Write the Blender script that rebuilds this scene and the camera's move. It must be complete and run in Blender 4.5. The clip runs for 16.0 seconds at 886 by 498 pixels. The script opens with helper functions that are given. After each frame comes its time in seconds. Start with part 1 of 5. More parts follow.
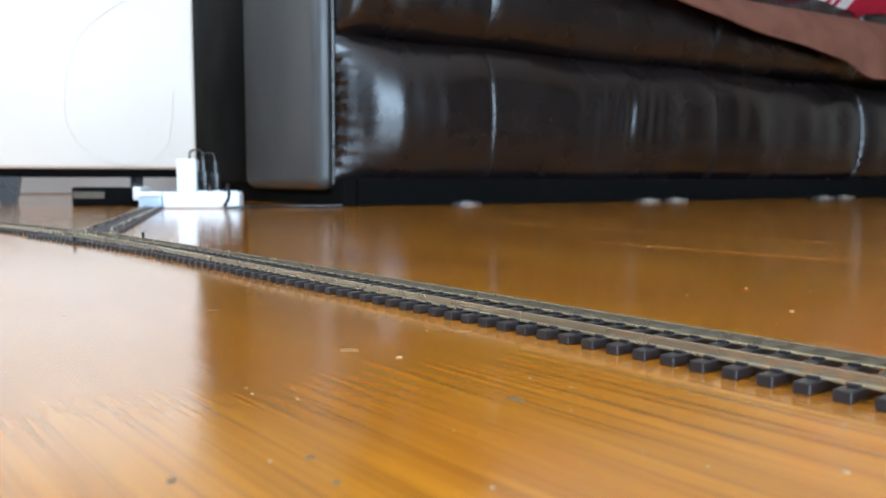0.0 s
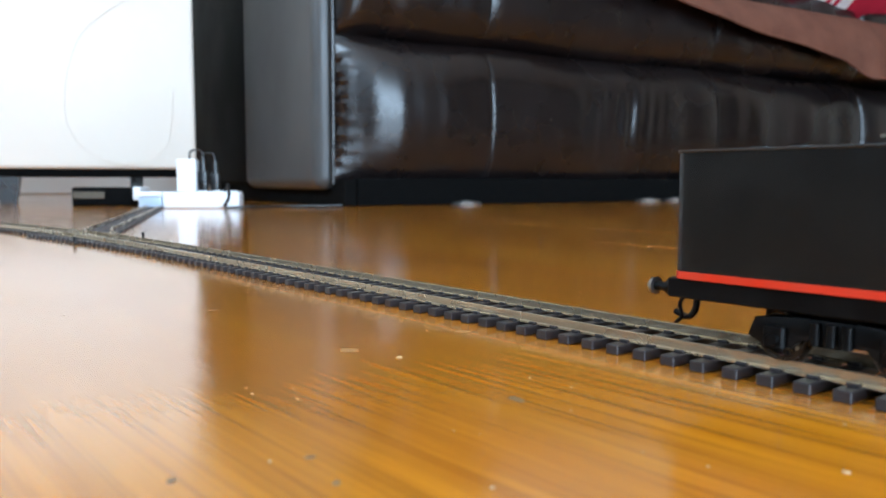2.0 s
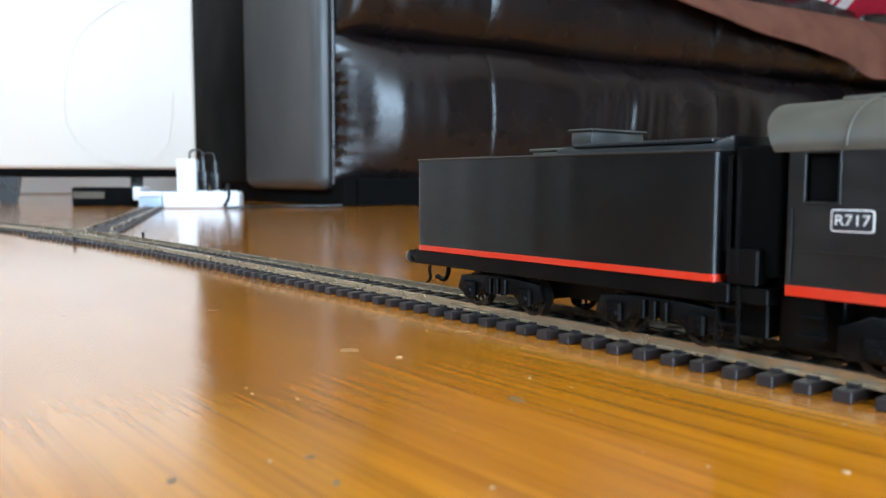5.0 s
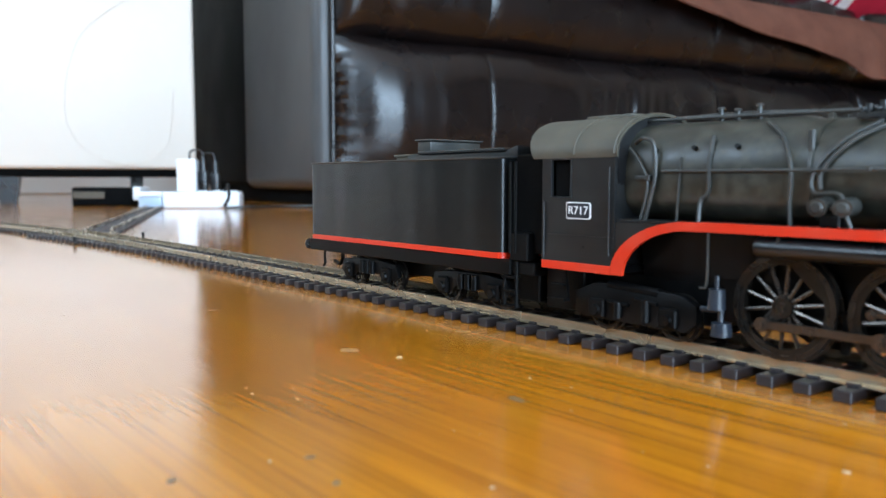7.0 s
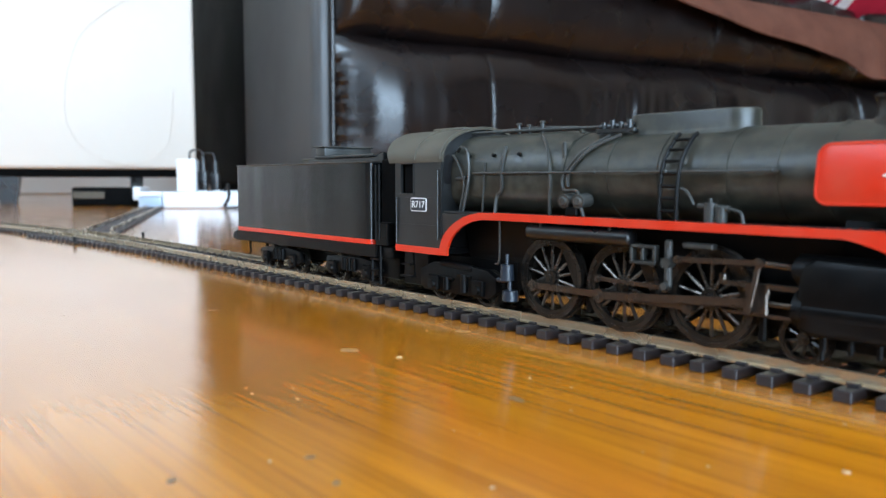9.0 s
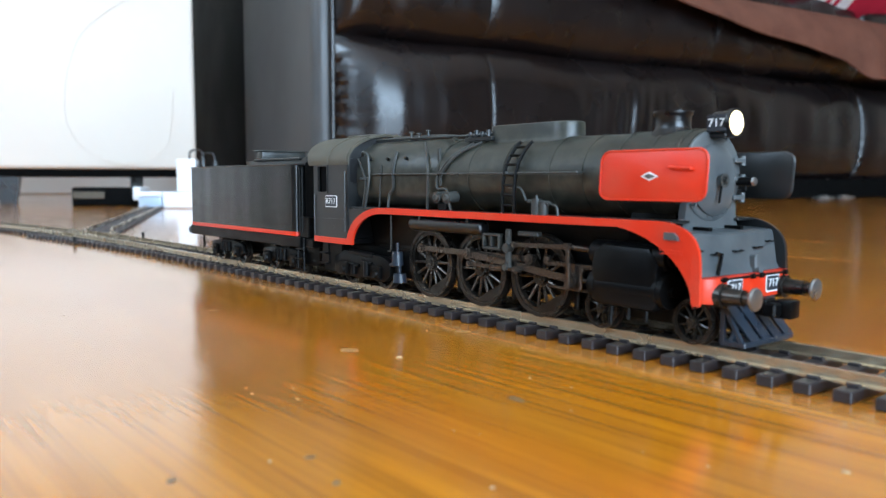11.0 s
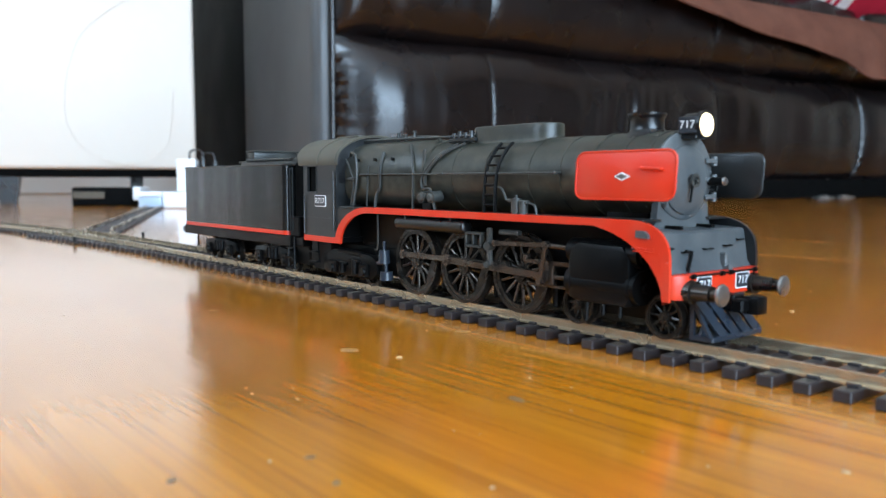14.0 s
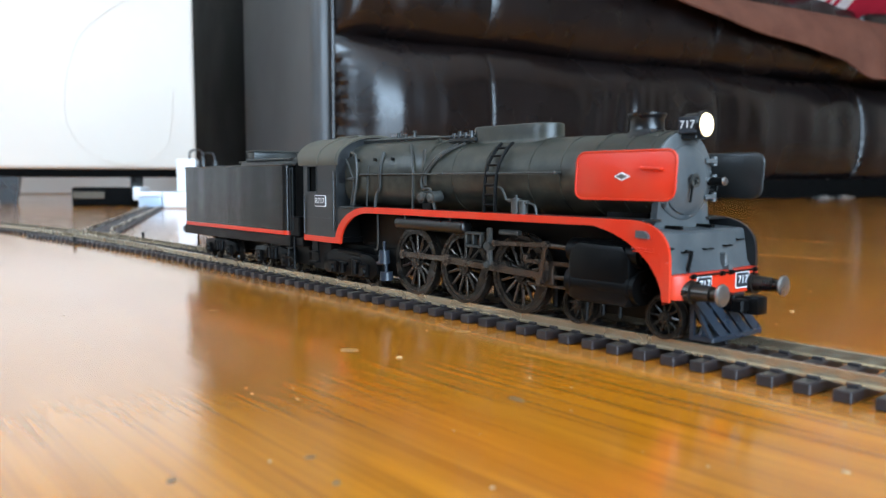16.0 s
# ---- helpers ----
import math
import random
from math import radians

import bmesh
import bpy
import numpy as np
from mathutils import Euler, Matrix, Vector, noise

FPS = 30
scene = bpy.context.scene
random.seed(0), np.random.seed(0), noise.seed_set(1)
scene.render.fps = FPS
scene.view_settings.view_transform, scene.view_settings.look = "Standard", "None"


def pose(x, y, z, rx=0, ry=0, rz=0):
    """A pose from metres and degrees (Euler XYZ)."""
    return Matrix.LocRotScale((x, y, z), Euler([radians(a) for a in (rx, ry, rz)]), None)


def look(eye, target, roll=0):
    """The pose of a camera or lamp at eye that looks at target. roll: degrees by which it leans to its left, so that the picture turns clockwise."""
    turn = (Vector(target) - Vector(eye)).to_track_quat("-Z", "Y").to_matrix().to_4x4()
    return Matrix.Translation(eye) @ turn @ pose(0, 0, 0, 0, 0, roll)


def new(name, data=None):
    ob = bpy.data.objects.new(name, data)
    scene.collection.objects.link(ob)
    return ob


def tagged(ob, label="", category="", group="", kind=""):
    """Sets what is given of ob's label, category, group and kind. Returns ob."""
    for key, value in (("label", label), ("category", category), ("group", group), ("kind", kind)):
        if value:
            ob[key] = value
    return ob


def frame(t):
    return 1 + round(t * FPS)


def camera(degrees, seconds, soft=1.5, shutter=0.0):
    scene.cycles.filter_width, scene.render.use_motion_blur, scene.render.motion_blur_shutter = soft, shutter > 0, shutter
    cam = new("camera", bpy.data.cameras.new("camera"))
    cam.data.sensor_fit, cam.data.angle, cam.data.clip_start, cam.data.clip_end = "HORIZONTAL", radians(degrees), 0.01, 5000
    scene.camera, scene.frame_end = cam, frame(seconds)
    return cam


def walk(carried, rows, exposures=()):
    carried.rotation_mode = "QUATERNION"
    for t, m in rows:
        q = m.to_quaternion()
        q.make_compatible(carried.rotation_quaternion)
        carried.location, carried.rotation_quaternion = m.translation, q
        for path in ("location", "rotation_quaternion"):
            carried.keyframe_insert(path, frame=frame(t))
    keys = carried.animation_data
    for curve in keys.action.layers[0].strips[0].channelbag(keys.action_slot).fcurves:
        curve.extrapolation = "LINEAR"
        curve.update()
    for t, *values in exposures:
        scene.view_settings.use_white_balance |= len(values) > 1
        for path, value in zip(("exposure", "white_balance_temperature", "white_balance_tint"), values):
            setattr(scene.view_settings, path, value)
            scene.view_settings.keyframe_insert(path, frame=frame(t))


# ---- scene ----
# Model locomotive on a toy track laid on a varnished timber floor, a leather sofa behind.
# All lengths inside the builders are in millimetres; part() turns them into metres.
cam = camera(57.7, 16.0, soft=1.3)
EYE = Vector((0.1543, -0.16155, 0.0404))
YAW, PITCH, ROLL = 51.18, 4.835, -0.013
CAMERA_POSE = pose(EYE.x, EYE.y, EYE.z, 90 - PITCH, 0, YAW) @ pose(0, 0, 0, 0, 0, -ROLL)
walk(cam, [(0.0, CAMERA_POSE), (16.0, CAMERA_POSE)])
cam.data.dof.use_dof = True
cam.data.dof.focus_distance = 0.26
cam.data.dof.aperture_fstop = 26.0
scene.view_settings.exposure = 0.32

# ---- light ----
world = bpy.data.worlds.new("sky")
scene.world = world
world.use_nodes = True
wn = world.node_tree.nodes
sky = wn.new("ShaderNodeTexSky")
sky.sky_type, sky.sun_disc = "NISHITA", False
sky.sun_elevation, sky.sun_rotation = radians(48), radians(200)
world.node_tree.links.new(sky.outputs[0], wn["Background"].inputs[0])
wn["Background"].inputs[1].default_value = 0.12
sun = new("sun", bpy.data.lights.new("sun", "SUN"))
sun.data.energy, sun.data.angle, sun.data.color = 3.0, radians(0.5), (1.0, 0.95, 0.88)
sun.matrix_world = look((0, 0, 5), (0.5, 1.6, 0))


def window_light(name, eye, target, width, height, watts, colour):
    ob = new(name, bpy.data.lights.new(name, "AREA"))
    ob.data.shape, ob.data.size, ob.data.size_y = "RECTANGLE", width, height
    ob.data.energy, ob.data.color = watts, colour
    ob.matrix_world = look(eye, target)
    return ob


# daylight of the sky in the openings of the window behind the camera and of the glass door beside it
window_light("window_light_south", (-0.9, -2.52, 1.65), (-0.9, 0, 1.65), 1.9, 0.8, 52, (0.56, 0.77, 1.0))
window_light("glass_door_light", (2.52, -0.7, 1.1), (0, -0.7, 1.1), 2.2, 1.95, 182, (0.56, 0.77, 1.0))


# ---- materials ----
class Mat:
    """A principled material and short cuts to wire grain, stains and relief into it."""

    def __init__(self, name, colour, rough=0.5, metal=0.0, spec=0.5, coat=0.0):
        self.m = bpy.data.materials.new(name)
        self.m.use_nodes = True
        self.t = self.m.node_tree
        self.b = self.t.nodes["Principled BSDF"]
        self.set("Base Color", (*colour, 1))
        self.set("Roughness", rough)
        self.set("Metallic", metal)
        self.set("Specular IOR Level", spec)
        self.set("Coat Weight", coat)
        self.colour, self.rough = colour, rough
        self.coords = None

    def set(self, key, value):
        self.b.inputs[key].default_value = value

    def node(self, kind, **values):
        n = self.t.nodes.new(kind)
        for k, v in values.items():
            n.inputs[k].default_value = v
        return n

    def link(self, a, b):
        self.t.links.new(a, b)

    def place(self, scale=(1, 1, 1), objects=False):
        tc = self.t.nodes.new("ShaderNodeTexCoord")
        mp = self.t.nodes.new("ShaderNodeMapping")
        mp.inputs["Scale"].default_value = scale
        self.link(tc.outputs["Object"], mp.inputs[0])
        return mp.outputs[0]

    def noise(self, scale, detail=4, stretch=(1, 1, 1), rough=0.55):
        n = self.node("ShaderNodeTexNoise", Scale=scale, Detail=detail, Roughness=rough)
        self.link(self.place(stretch), n.inputs["Vector"])
        return n.outputs["Fac"]

    def span(self, fac, lo, hi, a, b):
        n = self.node("ShaderNodeMapRange")
        for i, v in enumerate((lo, hi, a, b)):
            n.inputs[i + 1].default_value = v
        self.link(fac, n.inputs[0])
        return n.outputs[0]

    def blend(self, fac, a, b, mode="MIX"):
        n = self.t.nodes.new("ShaderNodeMix")
        n.data_type, n.blend_type = "RGBA", mode
        for sock, v in ((n.inputs[0], fac), (n.inputs[6], a), (n.inputs[7], b)):
            if isinstance(v, (tuple, float, int)):
                sock.default_value = (*v, 1) if isinstance(v, tuple) else v
            else:
                self.link(v, sock)
        return n.outputs[2]

    def paint(self, colour):
        self.link(colour, self.b.inputs["Base Color"])

    def gloss(self, fac, lo, hi, a, b):
        self.link(self.span(fac, lo, hi, a, b), self.b.inputs["Roughness"])

    def bump(self, fac, strength, distance):
        n = self.node("ShaderNodeBump", Strength=strength, Distance=distance)
        self.link(fac, n.inputs["Height"])
        self.link(n.outputs[0], self.b.inputs["Normal"])
        self.link(n.outputs[0], self.b.inputs["Coat Normal"])


def worn(name, colour, rough, dust=(0.3, 0.29, 0.26), amount=0.25, scale=180.0, metal=0.0, spec=0.5, relief=0.00005, coat=0.0):
    """Paint or plastic with fine grain and patches of dust."""
    m = Mat(name, colour, rough, metal, spec, coat)
    patches, grain = m.noise(scale, 5), m.noise(scale * 9, 2)
    m.paint(m.blend(m.span(patches, 0.42, 0.8, 0.0, amount), colour, dust))
    m.gloss(patches, 0.3, 0.75, max(rough - 0.08, 0.02), min(rough + 0.12, 1))
    m.bump(grain, 0.35, relief)
    return m.m


def floor_wood():
    m = Mat("varnished_timber", (0.4, 0.17, 0.04), 0.14, 0, 0.3, 0.9)
    m.set("Coat Roughness", 0.085)
    m.set("Coat IOR", 1.6)
    info = m.t.nodes.new("ShaderNodeObjectInfo")
    grain = m.noise(150, 8, (0.035, 1.0, 1.0), 0.66)
    streak = m.noise(16, 5, (0.06, 1.0, 1.0), 0.6)
    blotch = m.noise(3.5, 3)
    c = m.blend(m.span(grain, 0.36, 0.66, 0, 0.6), (0.82, 0.280, 0.009), (0.32, 0.076, 0.003))
    c = m.blend(m.span(streak, 0.42, 0.64, 0, 0.6), c, (0.82, 0.334, 0.016))
    fine = m.noise(520, 4, (0.02, 1.0, 1.0), 0.6)
    c = m.blend(m.span(fine, 0.48, 0.70, 0, 0.5), c, (0.17, 0.048, 0.006))
    c = m.blend(m.span(blotch, 0.35, 0.7, 0.0, 0.5), c, (0.25, 0.066, 0.006))
    c = m.blend(m.span(info.outputs["Random"], 0, 1, 0.0, 0.3), c, (0.34, 0.115, 0.012))
    m.paint(c)
    smear = m.noise(9, 5, (1.0, 2.2, 1.0))
    m.gloss(smear, 0.3, 0.75, 0.15, 0.26)
    m.bump(m.noise(60, 8, (0.05, 1.0, 1.0), 0.7), 0.14, 0.0011)
    return m.m


def leather(name, colour, rough, crease=0.35, spec=0.52):
    m = Mat(name, colour, rough, 0, spec)
    pores, folds, worn_patches = m.noise(700, 2), m.noise(22, 4, (1.0, 0.7, 0.35)), m.noise(5, 4)
    m.paint(m.blend(m.span(worn_patches, 0.35, 0.8, 0, 0.5), colour, tuple(min(1, v * 1.7 + 0.004) for v in colour)))
    m.gloss(worn_patches, 0.3, 0.7, rough - 0.07, rough + 0.1)
    mix = m.node("ShaderNodeMath")
    mix.operation = "MULTIPLY_ADD"
    m.link(pores, mix.inputs[0])
    mix.inputs[1].default_value = 0.05
    m.link(folds, mix.inputs[2])
    m.bump(mix.outputs[0], crease, 0.012)
    return m.m


def fabric(name, colour, shade):
    m = Mat(name, colour, 0.92, 0, 0.15)
    m.paint(m.blend(m.span(m.noise(14, 5), 0.35, 0.7, 0, 0.8), colour, shade))
    m.bump(m.noise(420, 3), 0.5, 0.0015)
    return m.m


def glow(name, colour, strength):
    m = Mat(name, colour, 0.4)
    m.set("Emission Color", (*colour, 1))
    m.set("Emission Strength", strength)
    return m.m


def rippled_black():
    """Black sheet metal paint whose panels are not quite flat."""
    m = Mat("rippled_black_sheet", (0.005, 0.0055, 0.0055), 0.25, 0, 0.4)
    m.paint(m.blend(m.span(m.noise(70, 5), 0.45, 0.8, 0, 0.25), (0.005, 0.0056, 0.0058), (0.035, 0.035, 0.032)))
    m.bump(m.noise(27, 2, (1.0, 1.0, 0.03)), 0.55, 0.0042)
    return m.m


WOOD = floor_wood()
TENDER_BLACK = rippled_black()
LEATHER = leather("dark_brown_leather", (0.0075, 0.0048, 0.0046), 0.26, 0.13)
# same sofa leather, darkened to paint in the shade on its side
LEATHER_SHADED = leather("near_black_leather_panel", (0.004, 0.0036, 0.0036), 0.6, 0.05, 0.06)
THREAD = leather("seam_thread", (0.016, 0.014, 0.014), 0.7, 0.2, 0.3)
# same sofa leather, lightened to paint in the daylight on the arm
LEATHER_LIT = leather("dark_grey_brown_leather_panel", (0.048, 0.047, 0.046), 0.44, 0.05)
CREAM = worn("cream_leather", (0.74, 0.645, 0.55), 0.5, (0.70, 0.60, 0.51), 0.4, 6.0, relief=0.0002)
THROW = fabric("brown_woven_throw", (0.18, 0.072, 0.046), (0.115, 0.045, 0.03))
RED_CLOTH = fabric("red_cloth", (0.5, 0.02, 0.05), (0.34, 0.012, 0.03))
WHITE_CLOTH = fabric("white_cloth", (0.8, 0.76, 0.76), (0.65, 0.6, 0.6))
# wall tones set bounce and reflections: east dimmed, north and west bright, south dark
PLASTER = worn("painted_plaster", (0.32, 0.29, 0.25), 0.85, (0.27, 0.25, 0.21), 0.4, 3.0, relief=0.0006)
BRIGHT_BOUNCE_WALL = worn("pale_wall_paint", (0.66, 0.62, 0.54), 0.85, (0.58, 0.54, 0.47), 0.4, 3.0, relief=0.0006)
DIM_BOUNCE_WALL = worn("dark_brown_wall_paint", (0.10, 0.082, 0.064), 0.85, (0.08, 0.066, 0.05), 0.4, 3.0, relief=0.0006)
CEILING_PAINT = worn("white_ceiling_paint", (0.82, 0.82, 0.80), 0.9, (0.7, 0.7, 0.68), 0.3, 2.0, relief=0.0006)
TRIM_PAINT = worn("white_gloss_paint", (0.8, 0.8, 0.78), 0.35, (0.7, 0.69, 0.65), 0.3, 5.0, relief=0.0002)
LOCO_BLACK = worn("weathered_black_paint", (0.009, 0.0098, 0.0102), 0.33, (0.05, 0.05, 0.047), 0.25, 60.0)
BOILER_BLACK = worn("dusty_black_boiler_paint", (0.0185, 0.0185, 0.0135), 0.38, (0.14, 0.128, 0.09), 0.3, 300.0)
SMOKEBOX_GREY = worn("dusty_graphite_paint", (0.050, 0.058, 0.062), 0.36, (0.17, 0.17, 0.16), 0.5, 80.0)
SPOKE_STEEL = worn("polished_dark_steel_spoke", (0.10, 0.086, 0.075), 0.27, (0.08, 0.065, 0.05), 0.4, 160.0, metal=0.9)
ROOF_GREY = worn("dusty_cab_roof_paint", (0.055, 0.048, 0.034), 0.5, (0.15, 0.13, 0.09), 0.5, 70.0)
RED_PAINT = worn("signal_red_paint", (0.62, 0.026, 0.005), 0.36, (0.52, 0.09, 0.04), 0.35, 120.0)
FRAME_BLACK = worn("dull_black_underframe", (0.0025, 0.0025, 0.0026), 0.36, (0.014, 0.012, 0.011), 0.2, 150.0, spec=0.12)
WHEEL_DARK = worn("dark_brown_wheel_paint", (0.012, 0.0098, 0.008), 0.22, (0.05, 0.04, 0.03), 0.4, 200.0, metal=0.3)
TYRE_STEEL = worn("blackened_steel_tyre", (0.045, 0.039, 0.034), 0.28, (0.10, 0.08, 0.06), 0.3, 200.0, metal=0.8)
ROD_STEEL = worn("dull_bronze_steel_rod", (0.115, 0.095, 0.08), 0.21, (0.06, 0.046, 0.036), 0.4, 160.0, metal=0.85)
PIPE_GREY = worn("grey_pipework_paint", (0.026, 0.027, 0.025), 0.4, (0.10, 0.095, 0.08), 0.4, 150.0)
STEEL = worn("bright_worn_steel", (0.28, 0.27, 0.26), 0.32, (0.14, 0.13, 0.11), 0.4, 160.0, metal=0.9)
RAIL = worn("nickel_brass_rail", (0.54, 0.44, 0.31), 0.24, (0.24, 0.17, 0.10), 0.45, 60.0, metal=0.78)
SLEEPER = worn("dark_brown_plastic_sleeper", (0.020, 0.0145, 0.0145), 0.4, (0.07, 0.06, 0.062), 0.28, 90.0)
PLASTIC_WHITE = worn("white_plastic", (0.82, 0.83, 0.85), 0.35, (0.7, 0.7, 0.7), 0.2, 30.0)
PLASTIC_BLUE = worn("pale_blue_plastic", (0.42, 0.5, 0.6), 0.35, (0.6, 0.62, 0.66), 0.3, 30.0)
PLASTIC_BLACK = worn("black_plastic", (0.004, 0.004, 0.0045), 0.3, (0.02, 0.02, 0.02), 0.3, 40.0)
TAN = worn("dull_tan_card", (0.10, 0.08, 0.055), 0.6, (0.07, 0.055, 0.04), 0.4, 60.0)
WHITE_PAINT = worn("white_lettering_paint", (0.82, 0.82, 0.8), 0.5, (0.6, 0.6, 0.58), 0.3, 200.0)
SIGN_BLUE = worn("dark_sign_paint", (0.012, 0.014, 0.02), 0.4, (0.08, 0.08, 0.08), 0.2, 200.0)
LAMP_GLOW = glow("warm_lit_headlamp", (1.0, 0.82, 0.52), 1.5)
PLASTIC_BLUE_GREY = worn("blue_grey_metal_paint", (0.014, 0.02, 0.03), 0.3, (0.04, 0.045, 0.05), 0.3, 120.0)
# matte black for painted shade, also for the armchair frame and transformer case
BLACK_AND_SHADE = worn("black_cab_interior", (0.002, 0.002, 0.002), 0.9, (0.004, 0.004, 0.004), 0.2, 100.0, spec=0.1)
SCUFF_AND_GLINT = worn("worn_pale_varnish", (0.40, 0.20, 0.065), 0.4, (0.34, 0.16, 0.045), 0.5, 300.0)
CRUMB = worn("pale_crumb", (0.5, 0.36, 0.2), 0.7, (0.4, 0.26, 0.12), 0.4, 400.0)
STAIN = worn("dark_varnish_stain", (0.20, 0.10, 0.04), 0.3, (0.3, 0.2, 0.1), 0.5, 300.0)
GLASS = Mat("window_glass", (1, 1, 1), 0.0)
GLASS.set("Transmission Weight", 1.0)
GLASS.set("IOR", 1.45)
GLASS = GLASS.m


# ---- builders ----
def thing(name, label, category, group="", at=None, kind=""):
    ob = new(name)
    ob.empty_display_size = 0.02
    if at is not None:
        ob.matrix_basis = at
    return tagged(ob, label, category, group, kind)


def mesh_of(bm, name, material, smooth=35):
    bm.normal_update()
    for v in bm.verts:
        v.co *= 0.001
    bmesh.ops.recalc_face_normals(bm, faces=bm.faces)
    for f in bm.faces:
        f.smooth = True
    for e in bm.edges:
        e.smooth = len(e.link_faces) == 2 and e.calc_face_angle(0) < radians(smooth)
    me = bpy.data.meshes.new(name)
    bm.to_mesh(me)
    bm.free()
    me.materials.append(material)
    return me


def part(name, bm, material, parent=None, label="", at=None, smooth=35):
    ob = new(name, mesh_of(bm, name, material, smooth))
    if parent is not None:
        ob.parent = parent
    if at is not None:
        ob.matrix_basis = at
    return tagged(ob, label)


def again(ob, at, name=None):
    """Another object on the same mesh, under the same parent."""
    o = new(name or ob.name.split(".")[0], ob.data)
    o.parent, o.matrix_basis = ob.parent, at
    if "label" in ob:
        o["label"] = ob["label"]
    return o


def mm(x, y, z, rx=0, ry=0, rz=0):
    return pose(x / 1000, y / 1000, z / 1000, rx, ry, rz)


def box(bm, x0, x1, y0, y1, z0, z1, bevel=0.0, seg=1, m=None):
    r = bmesh.ops.create_cube(bm, size=1.0)
    vs = r["verts"]
    for v in vs:
        v.co = Vector((x0 + (v.co.x + 0.5) * (x1 - x0), y0 + (v.co.y + 0.5) * (y1 - y0), z0 + (v.co.z + 0.5) * (z1 - z0)))
    if m is not None:
        bmesh.ops.transform(bm, matrix=m, verts=vs)
    if bevel:
        es = list({e for v in vs for e in v.link_edges})
        bmesh.ops.bevel(bm, geom=es, offset=bevel, segments=seg, affect="EDGES", profile=0.5)
    return bm


def rod(bm, a, b, r0, r1=None, seg=10, caps=True):
    a, b = Vector(a), Vector(b)
    d = b - a
    m = Matrix.Translation((a + b) / 2) @ d.to_track_quat("Z", "Y").to_matrix().to_4x4()
    bmesh.ops.create_cone(bm, cap_ends=caps, segments=seg, radius1=r0, radius2=r0 if r1 is None else r1, depth=d.length, matrix=m)
    return bm


def pipe(bm, points, r, seg=8):
    """A round pipe along a polyline, with its bends joined."""
    pts = [Vector(p) for p in points]
    rings, side = [], None
    for i, p in enumerate(pts):
        t = (pts[min(i + 1, len(pts) - 1)] - pts[max(i - 1, 0)]).normalized()
        if side is None:
            side = t.orthogonal().normalized()
        side = (side - t * side.dot(t)).normalized()
        up = t.cross(side)
        rings.append([bm.verts.new(p + r * (math.cos(a) * side + math.sin(a) * up)) for a in (2 * math.pi * k / seg for k in range(seg))])
    for q, s in zip(rings, rings[1:]):
        for k in range(seg):
            bm.faces.new((q[k], q[(k + 1) % seg], s[(k + 1) % seg], s[k]))
    bm.faces.new(rings[0])
    bm.faces.new(rings[-1])
    return bm


def curve_points(points, n=6):
    """Points along a smooth curve through the given ones."""
    p = [Vector(q) for q in points]
    out = []
    for i in range(len(p) - 1):
        a, b, c, d = p[max(i - 1, 0)], p[i], p[i + 1], p[min(i + 2, len(p) - 1)]
        for k in range(n):
            t = k / n
            out.append(0.5 * (2 * b + (c - a) * t + (2 * a - 5 * b + 4 * c - d) * t * t + (3 * b - a - 3 * c + d) * t ** 3))
    return out + [p[-1]]


def prism(bm, outline, lo, hi, plane="xz", bevel=0.0):
    """A flat outline drawn in a plane and pulled from lo to hi along the third axis."""
    def at(u, v, w):
        return {"xz": (u, w, v), "yz": (w, u, v), "xy": (u, v, w)}[plane]
    low = [bm.verts.new(at(u, v, lo)) for u, v in outline]
    high = [bm.verts.new(at(u, v, hi)) for u, v in outline]
    n = len(outline)
    fs = [bm.faces.new(low), bm.faces.new(high)]
    fs += [bm.faces.new((low[k], low[(k + 1) % n], high[(k + 1) % n], high[k])) for k in range(n)]
    if bevel:
        bmesh.ops.recalc_face_normals(bm, faces=fs)
        es = [e for f in fs[:2] for e in f.edges]
        bmesh.ops.bevel(bm, geom=list(set(es)), offset=bevel, segments=2, affect="EDGES", profile=0.5)
    return bm


def strip(bm, top, bottom, lo, hi, plane="xz"):
    """A band between two lines of equally many points, pulled from lo to hi: long curved plates."""
    def at(u, v, w):
        return {"xz": (u, w, v), "yz": (w, u, v), "xy": (u, v, w)}[plane]
    rows = [[bm.verts.new(at(*q, w)) for q in line] for w in (lo, hi) for line in (top, bottom)]
    a, b, c, d = rows
    for k in range(len(top) - 1):
        for p, q in ((a, b), (c, d), (a, c), (b, d)):
            bm.faces.new((p[k], p[k + 1], q[k + 1], q[k]))
    for k in (0, -1):
        bm.faces.new((a[k], b[k], d[k], c[k]))
    return bm


def loft(bm, rings, close=True, caps=True):
    """Skin over rings of equally many points."""
    vs = [[bm.verts.new(p) for p in ring] for ring in rings]
    n = len(vs[0])
    for a, b in zip(vs, vs[1:]):
        for k in range(n if close else n - 1):
            bm.faces.new((a[k], a[(k + 1) % n], b[(k + 1) % n], b[k]))
    if caps:
        bm.faces.new(vs[0])
        bm.faces.new(vs[-1])
    return bm


def rounded(w, h, r, n=6, cx=0.0, cy=0.0):
    """Outline of a rectangle with round corners."""
    out = []
    for sx, sy, a0 in ((1, 1, 0), (-1, 1, 90), (-1, -1, 180), (1, -1, 270)):
        for k in range(n + 1):
            a = radians(a0 + 90 * k / n)
            out.append((cx + sx * (w / 2 - r) + r * math.cos(a), cy + sy * (h / 2 - r) + r * math.sin(a)))
    return out


